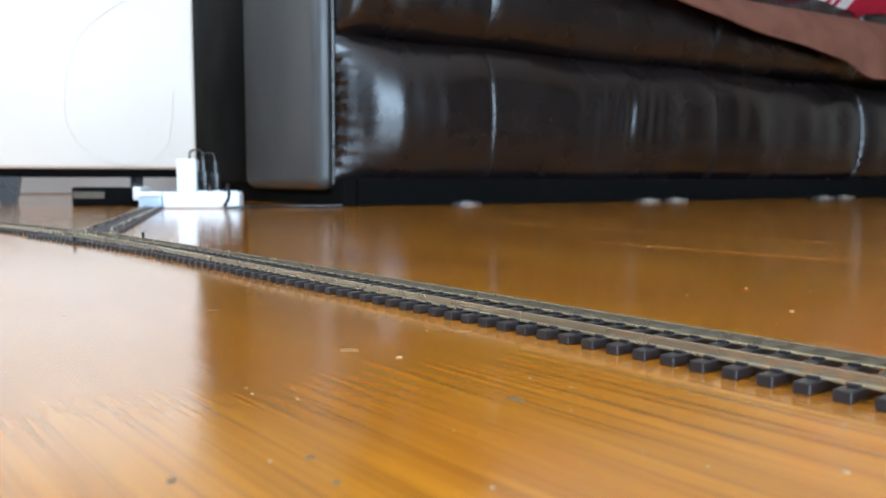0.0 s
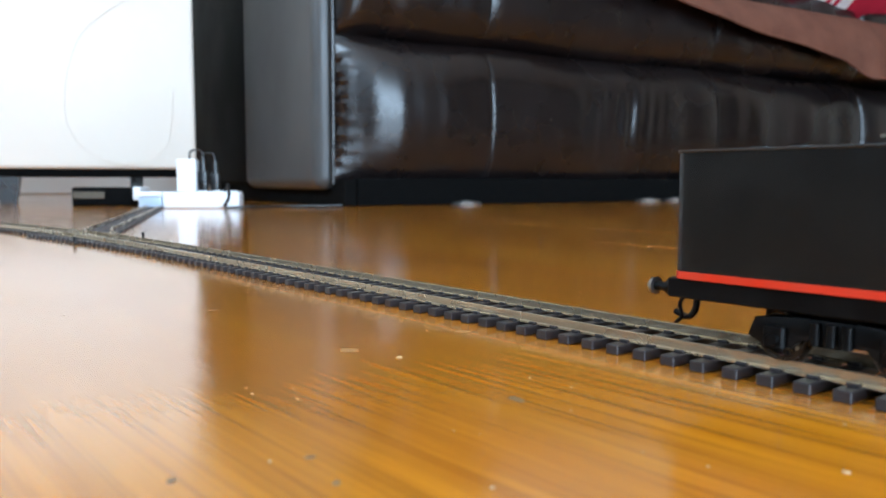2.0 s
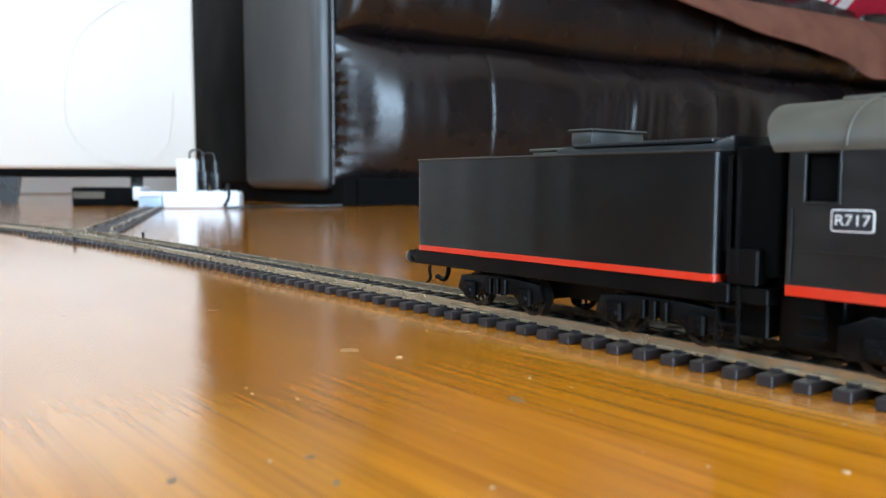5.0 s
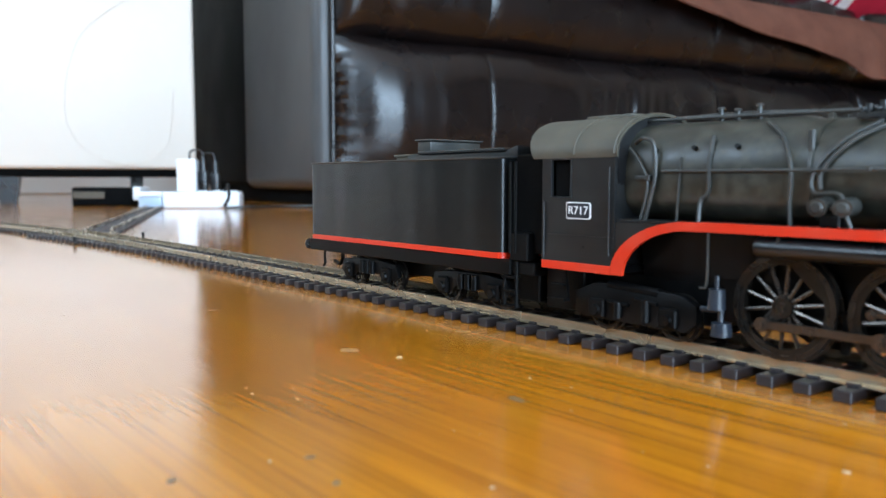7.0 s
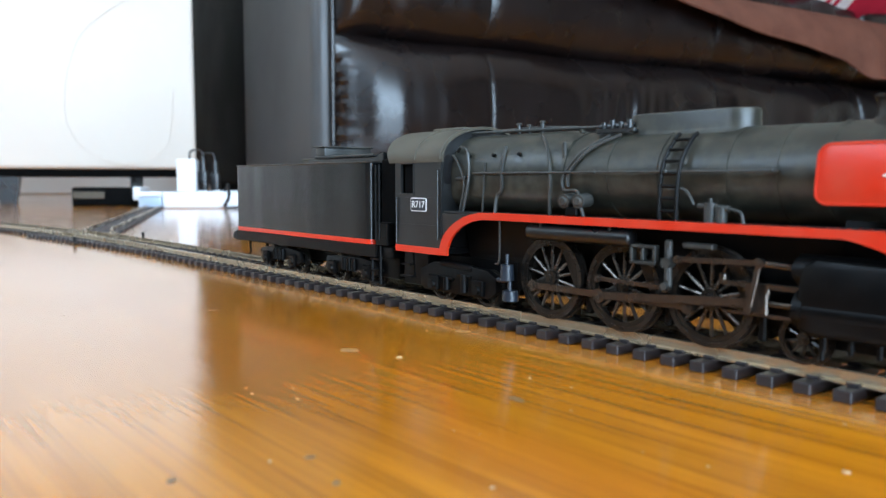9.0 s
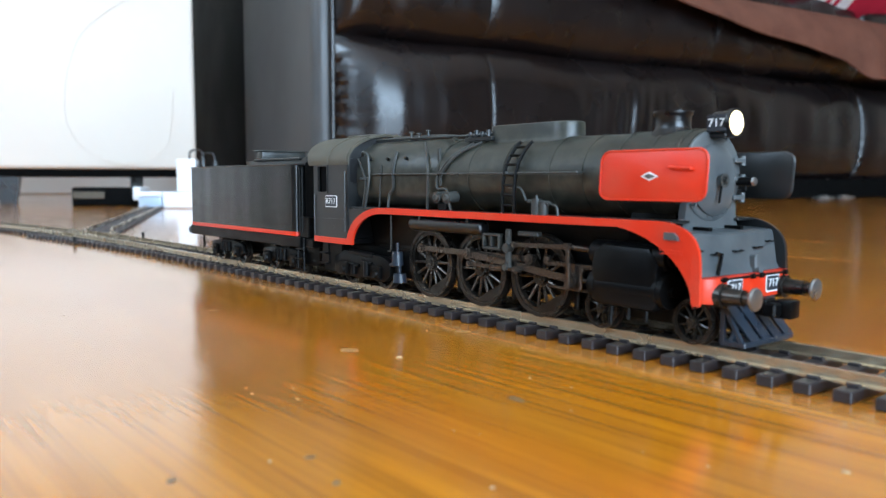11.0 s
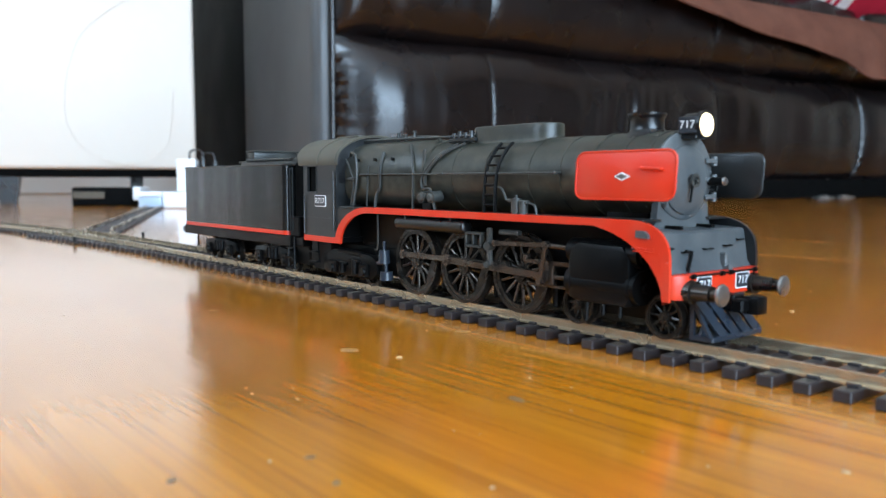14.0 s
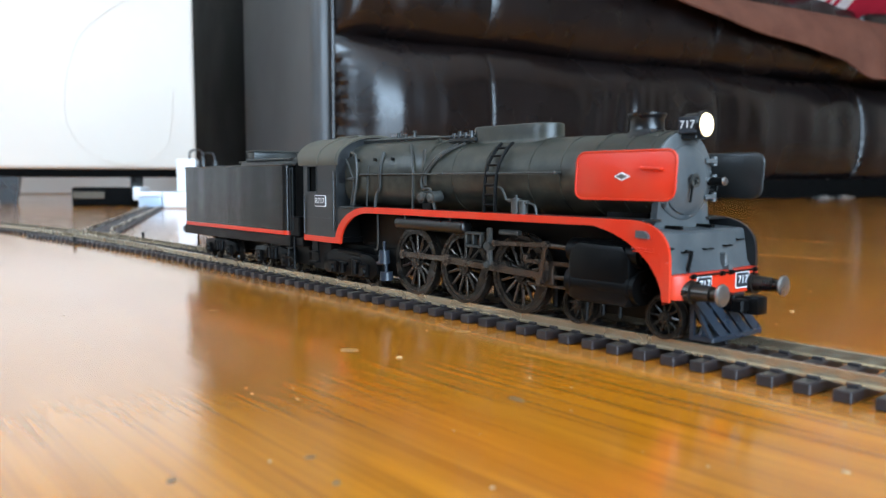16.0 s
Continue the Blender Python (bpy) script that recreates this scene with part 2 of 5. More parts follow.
def lettering(text, size, material, parent, at, depth=0.05, name="lettering"):
    cu = bpy.data.curves.new("lettering", "FONT")
    cu.body, cu.size, cu.extrude = text, size / 1000, depth / 1000
    cu.align_x, cu.align_y, cu.resolution_u = "CENTER", "CENTER", 3
    tmp = bpy.data.objects.new("tmp", cu)
    scene.collection.objects.link(tmp)
    bpy.context.view_layer.update()
    me = bpy.data.meshes.new_from_object(tmp.evaluated_get(bpy.context.evaluated_depsgraph_get()))
    bpy.data.objects.remove(tmp)
    me.materials.clear()
    me.materials.append(material)
    ob = new(name, me)
    ob.parent, ob.matrix_basis = parent, at
    return ob


# ---- the room ----
def room():
    bm = bmesh.new()
    box(bm, -2650, 2650, -2650, 4250, -60, -8)
    sub = part("subfloor", bm, WOOD)
    tagged(sub, "timber boards laid under the varnished floor", "floor", kind="structure")
    bm = bmesh.new()
    box(bm, -2650, 2650, -2650, 4250, 2500, 2560)
    tagged(part("ceiling", bm, CEILING_PAINT), "plain white painted ceiling", "ceiling", kind="structure")

    def wall(name, x0, x1, y0, y1, hole=None, paint=PLASTER, label="unseen plaster wall, toned down to dim its bounce"):
        bm = bmesh.new()
        if hole is None:
            box(bm, x0, x1, y0, y1, 0, 2500)
        else:
            a, b, lo, hi = hole
            if x1 - x0 > y1 - y0:
                for q in ((x0, a, 0, 2500), (b, x1, 0, 2500), (a, b, 0, lo), (a, b, hi, 2500)):
                    box(bm, q[0], q[1], y0, y1, q[2], q[3])
            else:
                for q in ((y0, a, 0, 2500), (b, y1, 0, 2500), (a, b, 0, lo), (a, b, hi, 2500)):
                    box(bm, x0, x1, q[0], q[1], q[2], q[3])
        tagged(part(name, bm, paint), label, "wall", kind="structure")

    # mostly unseen walls; their tones steer what tender, sofa and floor reflect
    wall("wall_north", -2650, 2650, 4150, 4250, None, BRIGHT_BOUNCE_WALL, "pale warm white wall, tone set for its reflections")
    wall("wall_west", -2650, -2550, -2550, 4150, None, BRIGHT_BOUNCE_WALL, "pale warm white wall, tone set for its reflections")
    wall("wall_south", -2650, 2650, -2650, -2550, (-1900, 100, 1200, 2050), DIM_BOUNCE_WALL, "unseen wall, darkened to dim its reflections")
    wall("wall_east", 2550, 2650, -2550, 4150, (-1850, 450, 20, 2100))

    bm = bmesh.new()
    box(bm, -2549, -2532, -2540, 4140, 0, 130, 4)
    tagged(part("baseboard", bm, TRIM_PAINT), "white gloss painted skirting board", "skirting board", kind="structure")

    def window(name, at, w, lo, hi, sill=True):
        w_ob = thing(name, "white painted frame with two clear glass panes", "window" if sill else "glass door", at=at, kind="structure")
        bm = bmesh.new()
        for q in ((-w / 2, w / 2, lo, lo + 50), (-w / 2, w / 2, hi - 50, hi), (-w / 2, -w / 2 + 50, lo + 50, hi - 50), (w / 2 - 50, w / 2, lo + 50, hi - 50), (-25, 25, lo + 50, hi - 50)):
            box(bm, q[0], q[1], -30, 30, q[2], q[3], 3)
        part("window_frame", bm, TRIM_PAINT, w_ob)
        if sill:
            bm = bmesh.new()
            box(bm, -w / 2 + 2, w / 2 - 2, 40, 130, lo - 28, lo - 2, 4)
            part("window_sill", bm, TRIM_PAINT, w_ob)
        for s in (-1, 1):
            bm = bmesh.new()
            c = s * (w / 4 - 6)
            box(bm, c - w / 4 + 33, c + w / 4 - 33, -3, 3, lo + 52, hi - 52)
            part("pane", bm, GLASS, w_ob).visible_shadow = False

    window("window_1", mm(-900, -2600, 0), 1998, 1200, 2050)
    window("glass_door_1", mm(2600, -700, 0, 0, 0, 90), 2298, 20, 2100, False)


def floor_boards():
    """Boards along the track, each a piece of its own with a fine open joint."""
    floor = thing("floor", "glossy varnished honey-brown timber floor boards", "floor", kind="structure")
    rng = random.Random(4)
    w, y, shared = 132.0, -23.0 - 19 * 132.0, {}
    while y < 4150:
        cut, x = (rng.choice((-2300, 1100, 1500, 1900)) if -700 < y < 1500 else rng.uniform(-2500, -1500)), -2550
        while x < 2550:
            end = min(cut, 2550) if cut < 2300 else 2550
            size = round((end - x) / 50) * 50
            if size not in shared:
                bm = bmesh.new()
                box(bm, -size / 2, size / 2, -(w - 0.08) / 2, (w - 0.08) / 2, -8, 0, 0.05)
                shared[size] = mesh_of(bm, "board", WOOD)
            if size > 0:
                o = new("board", shared[size])
                o.parent = floor
                o.matrix_basis = mm(x + size / 2, y + w / 2, 0)
            x += size
            cut = x + (5200 if -700 < y < 1500 else rng.uniform(1700, 3200))
            if size <= 0:
                break
        y += w


# ---- the sofa ----
SOFA = Matrix.Translation((-0.978, 0.521, 0)) @ pose(0, 0, 0, 0, 0, 82.2) @ Matrix.Scale(0.86, 4)   # x along the front, y into the sofa


def cushion(bm, x0, x1, z0, z1, depth, bulge, n=40, m=18, pucker=0.0, seed=0, back=0.0, soft_end=0.0, left=0.9, right=0.9):
    """A padded front: it swells between its seams and is gathered at the ends."""
    rng = random.Random(seed)
    ph = [rng.uniform(0, 6.28) for _ in range(6)]
    grid = []
    for j in range(m + 1):
        v = j / m
        row = []
        for i in range(n + 1):
            u = i / n
            fu = 1 - abs(2 * u - 1) ** 9
            if soft_end and u < soft_end:
                fu = 1 - (1 - u / soft_end) ** 1.9
                fu = fu * fu if u > 0 else 0.0
            fv = max(0.0, 1 - abs(2 * v - 1) ** 2.4) ** 0.62
            swell = bulge
            if soft_end:
                fv, swell = (1 - u) * max(0.0, 1 - (2 * v - 1) ** 2) ** 0.8 + u * fv, bulge + 14 * (1 - u)
            end = left if u < 0.5 else right
            y = -swell * fv * (end + (1 - end) * fu ** 0.5)
            edge = u * (x1 - x0)
            fold = math.exp(-edge / 17.0) * pucker
            y += fold * 6.5 * math.sin(v * 74 + ph[0] + 1.5 * math.sin(v * 9)) * fv
            y += (0.5 if soft_end else 1.0) * (2.2 * math.sin(u * 17 + ph[1] + 2 * v) * fv + 1.1 * math.sin(u * 41 + ph[2]) * fv * math.sin(math.pi * v))
            wx = x0 + u * (x1 - x0)
            y += (1.7 * math.sin(wx / 5.6 + 3 * math.sin(v * 4)) + 1.2 * math.sin(wx / 9.1)) * math.exp(-((wx - 690) / 85) ** 2) * max(0, math.sin(math.pi * v)) ** 2 * (back == 0)
            row.append(bm.verts.new((x0 + u * (x1 - x0), y + back * v, z0 + v * (z1 - z0) + 3 * math.sin(u * 7 + ph[3]))))
        grid.append(row)
    rear = [[bm.verts.new((r[0].co.x if i == 0 else r[-1].co.x, depth, r[0].co.z)) for i in (0, 1)] for r in (grid[0], grid[-1])]
    for a, b in zip(grid, grid[1:]):
        for k in range(n):
            bm.faces.new((a[k], a[k + 1], b[k + 1], b[k]))
    lo, hi = rear
    bm.faces.new(grid[0] + [lo[1], lo[0]])
    bm.faces.new(grid[-1] + [hi[1], hi[0]])
    bm.faces.new([r[0] for r in grid] + [hi[0], lo[0]])
    bm.faces.new([r[-1] for r in grid] + [hi[1], lo[1]])
    bm.faces.new((lo[0], lo[1], hi[1], hi[0]))
    return bm


def sofa():
    s = thing("sofa", "dark brown leather three-seat recliner sofa with puckered seams", "sofa", at=SOFA)
    bm = bmesh.new()
    box(bm, 15, 2450, 60, 860, 45, 300, 8)
    part("base", bm, LEATHER, s)
    # black strips down to the floor paint the shade under the sofa
    bm = bmesh.new()
    box(bm, 30, 2400, -44, -20, 0, 52, 2)
    box(bm, 4, 28, -44, 860, 0, 50, 2)
    part("plinth", bm, BLACK_AND_SHADE, s)
    # front panels and the seat cushions above them
    for k, (a, b) in enumerate(((0, 326), (326, 990), (990, 1606), (1606, 2450))):
        bm = bmesh.new()
        cushion(bm, a, b, 38, 322, 70, 62, n=150, m=34, pucker=(1.2, 0.0, 0.0, 0.5)[k], seed=k, soft_end=0.5 if k == 0 else 0.0, left=(0.06, 0.9, 0.9, 0.45)[k], right=0.45 if k == 2 else 0.9)
        part("front_panel", bm, LEATHER, s)
    for k, (a, b, z) in enumerate(((0, 326, 0), (326, 990, 0), (990, 1606, 6), (1606, 2450, 6))):
        bm = bmesh.new()
        cushion(bm, a, b, 318 + z, 590 + z, 500, 74, n=60, m=20, pucker=0.7 if k in (0, 3) else 0.0, seed=k + 9, back=40, left=(0.3, 0.9, 0.85, 0.45)[k], right=0.45 if k == 2 else 0.88)
        part("seat_cushion", bm, LEATHER, s)
    for x in (326, 990, 1606):
        for dx in (-6.0, 6.0) if x < 1500 else (0.0,):
            bm = bmesh.new()
            depth = 0.92 if x < 1500 else 0.48
            pipe(bm, [(x + dx, -62 * depth * max(0.0, 1 - abs(2 * t - 1) ** 2.4) ** 0.62 - 0.7, 38 + 284 * t) for t in (k / 24 for k in range(1, 24))], 0.8)
            part("seam_stitching", bm, THREAD, s)
    bm = bmesh.new()
    box(bm, 0, 2450, 620, 1080, 300, 900, 60, 4)
    part("backrest", bm, LEATHER, s)
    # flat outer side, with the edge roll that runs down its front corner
    # shade on the rear part of the side is put into its colour
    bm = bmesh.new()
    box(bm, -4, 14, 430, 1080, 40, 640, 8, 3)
    part("arm_side", bm, LEATHER_SHADED, s, "smooth leather side panel with shade painted in near black")
    # light falling on the arm is put into its paler colour
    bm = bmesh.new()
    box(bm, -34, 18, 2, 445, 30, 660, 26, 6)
    part("arm_front", bm, LEATHER_LIT, s, "smooth leather arm panel with its lit tone painted in")
    bm = bmesh.new()
    pipe(bm, [(-3, -8 - 4 * math.sin(math.pi * t), 42 + 600 * t) for t in (k / 24 for k in range(25))], 4)
    part("edge_piping", bm, LEATHER, s)
    bm = bmesh.new()
    cushion(bm, -20, 326, 592, 720, 600, 60, n=40, m=16, pucker=0.5, seed=31, back=30)
    part("armrest", bm, LEATHER, s)
    foot = None
    for x in (262, 760, 850, 1420, 1510, 2300):
        if foot is None:
            bm = bmesh.new()
            rod(bm, (0, 0, 0), (0, 0, 6), 32, 28, 22)
            rod(bm, (0, 0, 6), (0, 0, 9), 14, 10, 18)
            foot = part("foot", bm, STEEL, s, "small round metal foot", at=mm(x, -58, 0))
        else:
            again(foot, mm(x, -58, 0))
    for x in (60, 2380):
        bm = bmesh.new()
        box(bm, x - 30, x + 30, 700, 760, 0, 50, 4)
        part("leg", bm, PLASTIC_BLACK, s)


def throw_edge(x):
    """Height of the throw's hem along the sofa's front."""
    hem = ((600, 480), (779, 453), (989, 418), (1202, 397), (1418, 367), (1523, 323), (1623, 328), (2450, 340))
    for (a, za), (b, zb) in zip(hem, hem[1:]):
        if a <= x <= b:
            return za + (zb - za) * (x - a) / (b - a)
    return hem[-1][1]


def throw():
    """The throw is drawn over the bulky seat: it hangs over the edge and climbs towards the back."""
    bm = bmesh.new()
    n, m, skins = 90, 34, []
    for thick in (0.0, 6.0):
        grid = []
        for j in range(m + 1):
            v = j / m
            row = []
            for i in range(n + 1):
                x = 600 + 1840 * i / n
                hem = throw_edge(x)
                fold = 5 * math.sin(x / 47) + 7 * math.sin(x / 118 + 1) + 9 * math.exp(-((x - 1545) / 40) ** 2) * 2 - 8 * math.exp(-((x - 1500) / 26) ** 2)
                if v < 0.4:
                    d = 1 - v / 0.4
                    top = max(485, hem + 60)
                    y, z = -104 + 42 * (1 - d) ** 2 - 0.8 * fold * d, top - (top - hem) * d
                else:
                    d = (v - 0.4) / 0.6
                    y, z = -62 + 480 * d, max(485, hem + 60) + 90 * math.sin(d * 1.45) + 0.5 * fold * math.sin(3.1 * d)
                row.append(bm.verts.new((x, y - thick * (1.0 if v < 0.4 else 0.4), z + (thick if v >= 0.4 else 0.0))))
            grid.append(row)
        skins.append(grid)
        for a, b in zip(grid, grid[1:]):
            for k in range(n):
                bm.faces.new((a[k], a[k + 1], b[k + 1], b[k]))
    rim = [g[0] + [r[-1] for r in g[1:]] + g[-1][-2::-1] + [r[0] for r in g[-2:0:-1]] for g in skins]
    for k in range(len(rim[0])):
        q = (k + 1) % len(rim[0])
        bm.faces.new((rim[0][k], rim[0][q], rim[1][q], rim[1][k]))
    edge = [v.co.copy() for v in skins[1][0]]
    ob = part("throw", bm, THROW, smooth=60)
    part("hem", pipe(bmesh.new(), edge, 3.2), THROW, ob, "turned brown hem")
    ob.matrix_basis = SOFA
    tagged(ob, "brown woven throw draped over the sofa seat", "throw")


def red_cushion():
    c = thing("cushion", "red cushion with white stripes resting on the brown throw", "cushion", at=SOFA @ mm(1630, 10, 570, -42, 0, 4))
    def pad(x0, x1, grow):
        bm = bmesh.new()
        n, m = 24, 20
        for side in (-1, 1):
            g = []
            for j in range(m + 1):
                row = []
                for i in range(n + 1):
                    x, y = x0 + (x1 - x0) * i / n, -150 + 300 * j / m
                    h = max(0.0, (1 - (x / 270) ** 4) * (1 - (y / 150) ** 4)) ** 0.5 * 62 + grow
                    row.append(bm.verts.new((x, y, side * h)))
                g.append(row)
            for a, b in zip(g, g[1:]):
                for k in range(n):
                    bm.faces.new((a[k], a[k + 1], b[k + 1], b[k]))
        bmesh.ops.remove_doubles(bm, verts=bm.verts, dist=0.5)
        return bm
    part("cover", pad(-270, 270, 0), RED_CLOTH, c, smooth=60)
    for x0, x1 in ((-236, -206), (-190, -178), (-160, -112)):
        part("stripe", pad(x0, x1, 1.2), WHITE_CLOTH, c, "white stripe", smooth=60)


# ---- the cream seat ----
SEAT = Matrix.Translation((-1.300, 0.424, 0)) @ pose(0, 0, 0, 0, 0, 252) @ Matrix.Scale(0.857, 4)   # x along its face away from the sofa, y out of its back


def cream_seat():
    s = thing("cream_armchair", "cream leather armchair back panel on black tapered legs", "armchair", at=SEAT)
    bm = bmesh.new()
    box(bm, 2, 620, -350, 0, 72, 570, 9, 3)
    part("body", bm, CREAM, s)
    bm = bmesh.new()
    box(bm, 14, 608, -335, -14, 56, 73, 3)
    part("frame", bm, BLACK_AND_SHADE, s)
    for x, y in ((372, -50), (590, -50), (560, -310), (124, -300)):
        bm = bmesh.new()
        loft(bm, [[(x + sx * r, y + sy * r, z) for sx, sy in ((-1, -1), (1, -1), (1, 1), (-1, 1))] for z, r in ((0, 15), (56, 23) if y > -200 else (56, 15))])
        part("leg", bm, PLASTIC_BLACK, s)
    # a thin white lead hangs in a loop against the panel
    bm = bmesh.new()
    pipe(bm, curve_points([(111, 5, 436), (176, 5, 390), (224, 5, 341), (250, 5, 267), (257, 5, 187), (244, 5, 142), (216, 5, 109), (158, 5, 83), (104, 5, 90), (62, 5, 122), (50, 5, 173), (46, 5, 238)], 8), 0.7)
    lead = part("cable", bm, CREAM)
    lead.matrix_basis = SEAT
    tagged(lead, "thin cream cable hanging in a loop on the armchair", "cable")


# ---- the track ----
RAIL_TOP = 4.9
PITCH_MM = 7.584


def main_line(s):
    """Centre of the main line s mm along from the right-hand end: straight, then a gentle bend after the points."""
    x0 = 330.0
    if s < 620:
        return x0 - s, 0.0, 180.0
    r, sweep = 1700.0, radians(7.0)
    a = min((s - 620) / r, sweep)
    x, y = x0 - 620 - r * math.sin(a), -r * (1 - math.cos(a))
    rest = s - 620 - r * sweep
    if rest > 0:
        x, y = x - rest * math.cos(sweep), y - rest * math.sin(sweep)
    return x, y, 180 + math.degrees(a)


def branch_line(s):
    """Centre of the branch, which leaves the main line at the points and bends away to the power board."""
    x0, r, sweep = -390.0, 262.0, radians(22.8)
    a = min(s / r, sweep)
    x, y = x0 - r * math.sin(a), r * (1 - math.cos(a))
    rest = s - r * sweep
    if rest > 0:
        x, y = x - rest * math.cos(sweep), y + rest * math.sin(sweep)
    return x, y, 180 - math.degrees(a)


def rail_mesh(line, s0, s1, side, step=12.0):
    """A rail with foot, web and head along a line."""
    section = ((-1.1, 2.35), (1.1, 2.35), (1.1, 2.75), (0.3, 3.0), (0.3, 4.05), (0.5, 4.2), (0.5, 4.8), (0.4, RAIL_TOP), (-0.4, RAIL_TOP), (-0.5, 4.8), (-0.5, 4.2), (-0.3, 4.05), (-0.3, 3.0), (-1.1, 2.75))
    rings = []
    n = max(2, int((s1 - s0) / step) + 1)
    for k in range(n):
        x, y, a = line(s0 + (s1 - s0) * k / (n - 1))
        nx, ny = -math.sin(radians(a)), math.cos(radians(a))
        rings.append([(x + nx * (side + u), y + ny * (side + u), z) for u, z in section])
    return loft(bmesh.new(), rings)


def sleeper_mesh(length=29.8):
    bm = bmesh.new()
    h = length / 2
    box(bm, -1.75, 1.75, -h, h, 0, 2.35, 0.22)
    for y in (-8.75, 8.75):
        for d in (-1.55, 1.55):
            box(bm, -1.2, 1.2, y + d - 0.5, y + d + 0.5, 2.3, 3.05, 0.15)
    return mesh_of(bm, "sleeper", SLEEPER)


def track():
    shared = sleeper_mesh()

    def length(name, label, line, s0, s1, first, skip=lambda s: False):
        t = thing(name, label, "track")
        for side in (-8.75, 8.75):
            part("rail", rail_mesh(line, s0, s1, side), RAIL, t, "dull brassy metal rail")
        rng = random.Random(len(name))
        s = first
        while s < s1:
            if s > s0 + 1 and not skip(s):
                x, y, a = line(s)
                o = new("sleeper", shared)
                o.parent = t
                o.matrix_basis = mm(x, y, 0, 0, 0, a + rng.uniform(-0.5, 0.5))
            s += PITCH_MM
        return t

    # one sleeper lies at x = 87.8 mm
    start = (330 - 87.83) % PITCH_MM
    length("model_track", "straight toy railway track with brown plastic sleepers", main_line, 0, 626, start)
    length("model_track", "gently curved toy railway track running on past the points", main_line, 812, 1900, 815)
    length("model_track", "toy railway branch track running to the power board", branch_line, 106, 960, 109)

    # the points: both ways share one bed of ever longer sleepers
    p = thing("track_points", "toy railway points with brown sleepers where the branch leaves", "points")
    for side in (-8.75, 8.75):
        part("stock_rail", rail_mesh(main_line, 626.5, 811.5, side), RAIL, p, "dull brassy metal rail")
    part("closure_rail", rail_mesh(branch_line, 3, 105.5, -8.75), RAIL, p)
    part("closure_rail", rail_mesh(branch_line, 3, 105.5, 8.75), RAIL, p)
    x = 330 - start - math.ceil((626.5 - start) / PITCH_MM) * PITCH_MM
    while x > -481:
        spread = max(0.0, -390 - x)
        far = 15 + spread * spread / 524 - max(0, -235 - x) ** 2 / 6000 * (spread < 25)
        bm = bmesh.new()
        box(bm, x - 1.75, x + 1.75, -15 - max(0, -235 - x) ** 2 / 3400, far, 0, 2.35, 0.22)
        part("sleeper", bm, SLEEPER, p)
        x -= PITCH_MM
    # tie bar and its pins, the frog and the check rails
    bm = bmesh.new()
    box(bm, -393, -389.5, -25, 18, 0.4, 2.2, 0.3)
    part("tie_bar", bm, SLEEPER, p)
    for px, py in ((-391, -24), (-412, 26)):
        bm = bmesh.new()
        rod(bm, (px, py, 0), (px, py, 4), 1.0)
        rod(bm, (px, py, 4), (px, py, 5), 1.4)
        part("pin", bm, PLASTIC_BLACK, p)
    for y in (-19.0, -7.4):
        bm = bmesh.new()
        box(bm, -470, -440, y - 0.5, y + 0.5, 2.4, RAIL_TOP - 0.1, 0.15)
        part("check_rail", bm, RAIL, p)


# ---- by the wall socket ----
BOARD = Matrix.Translation((-1.019, 0.256, 0)) @ pose(0, 0, 0, 0, 0, 58) @ Matrix.Scale(0.79, 4)


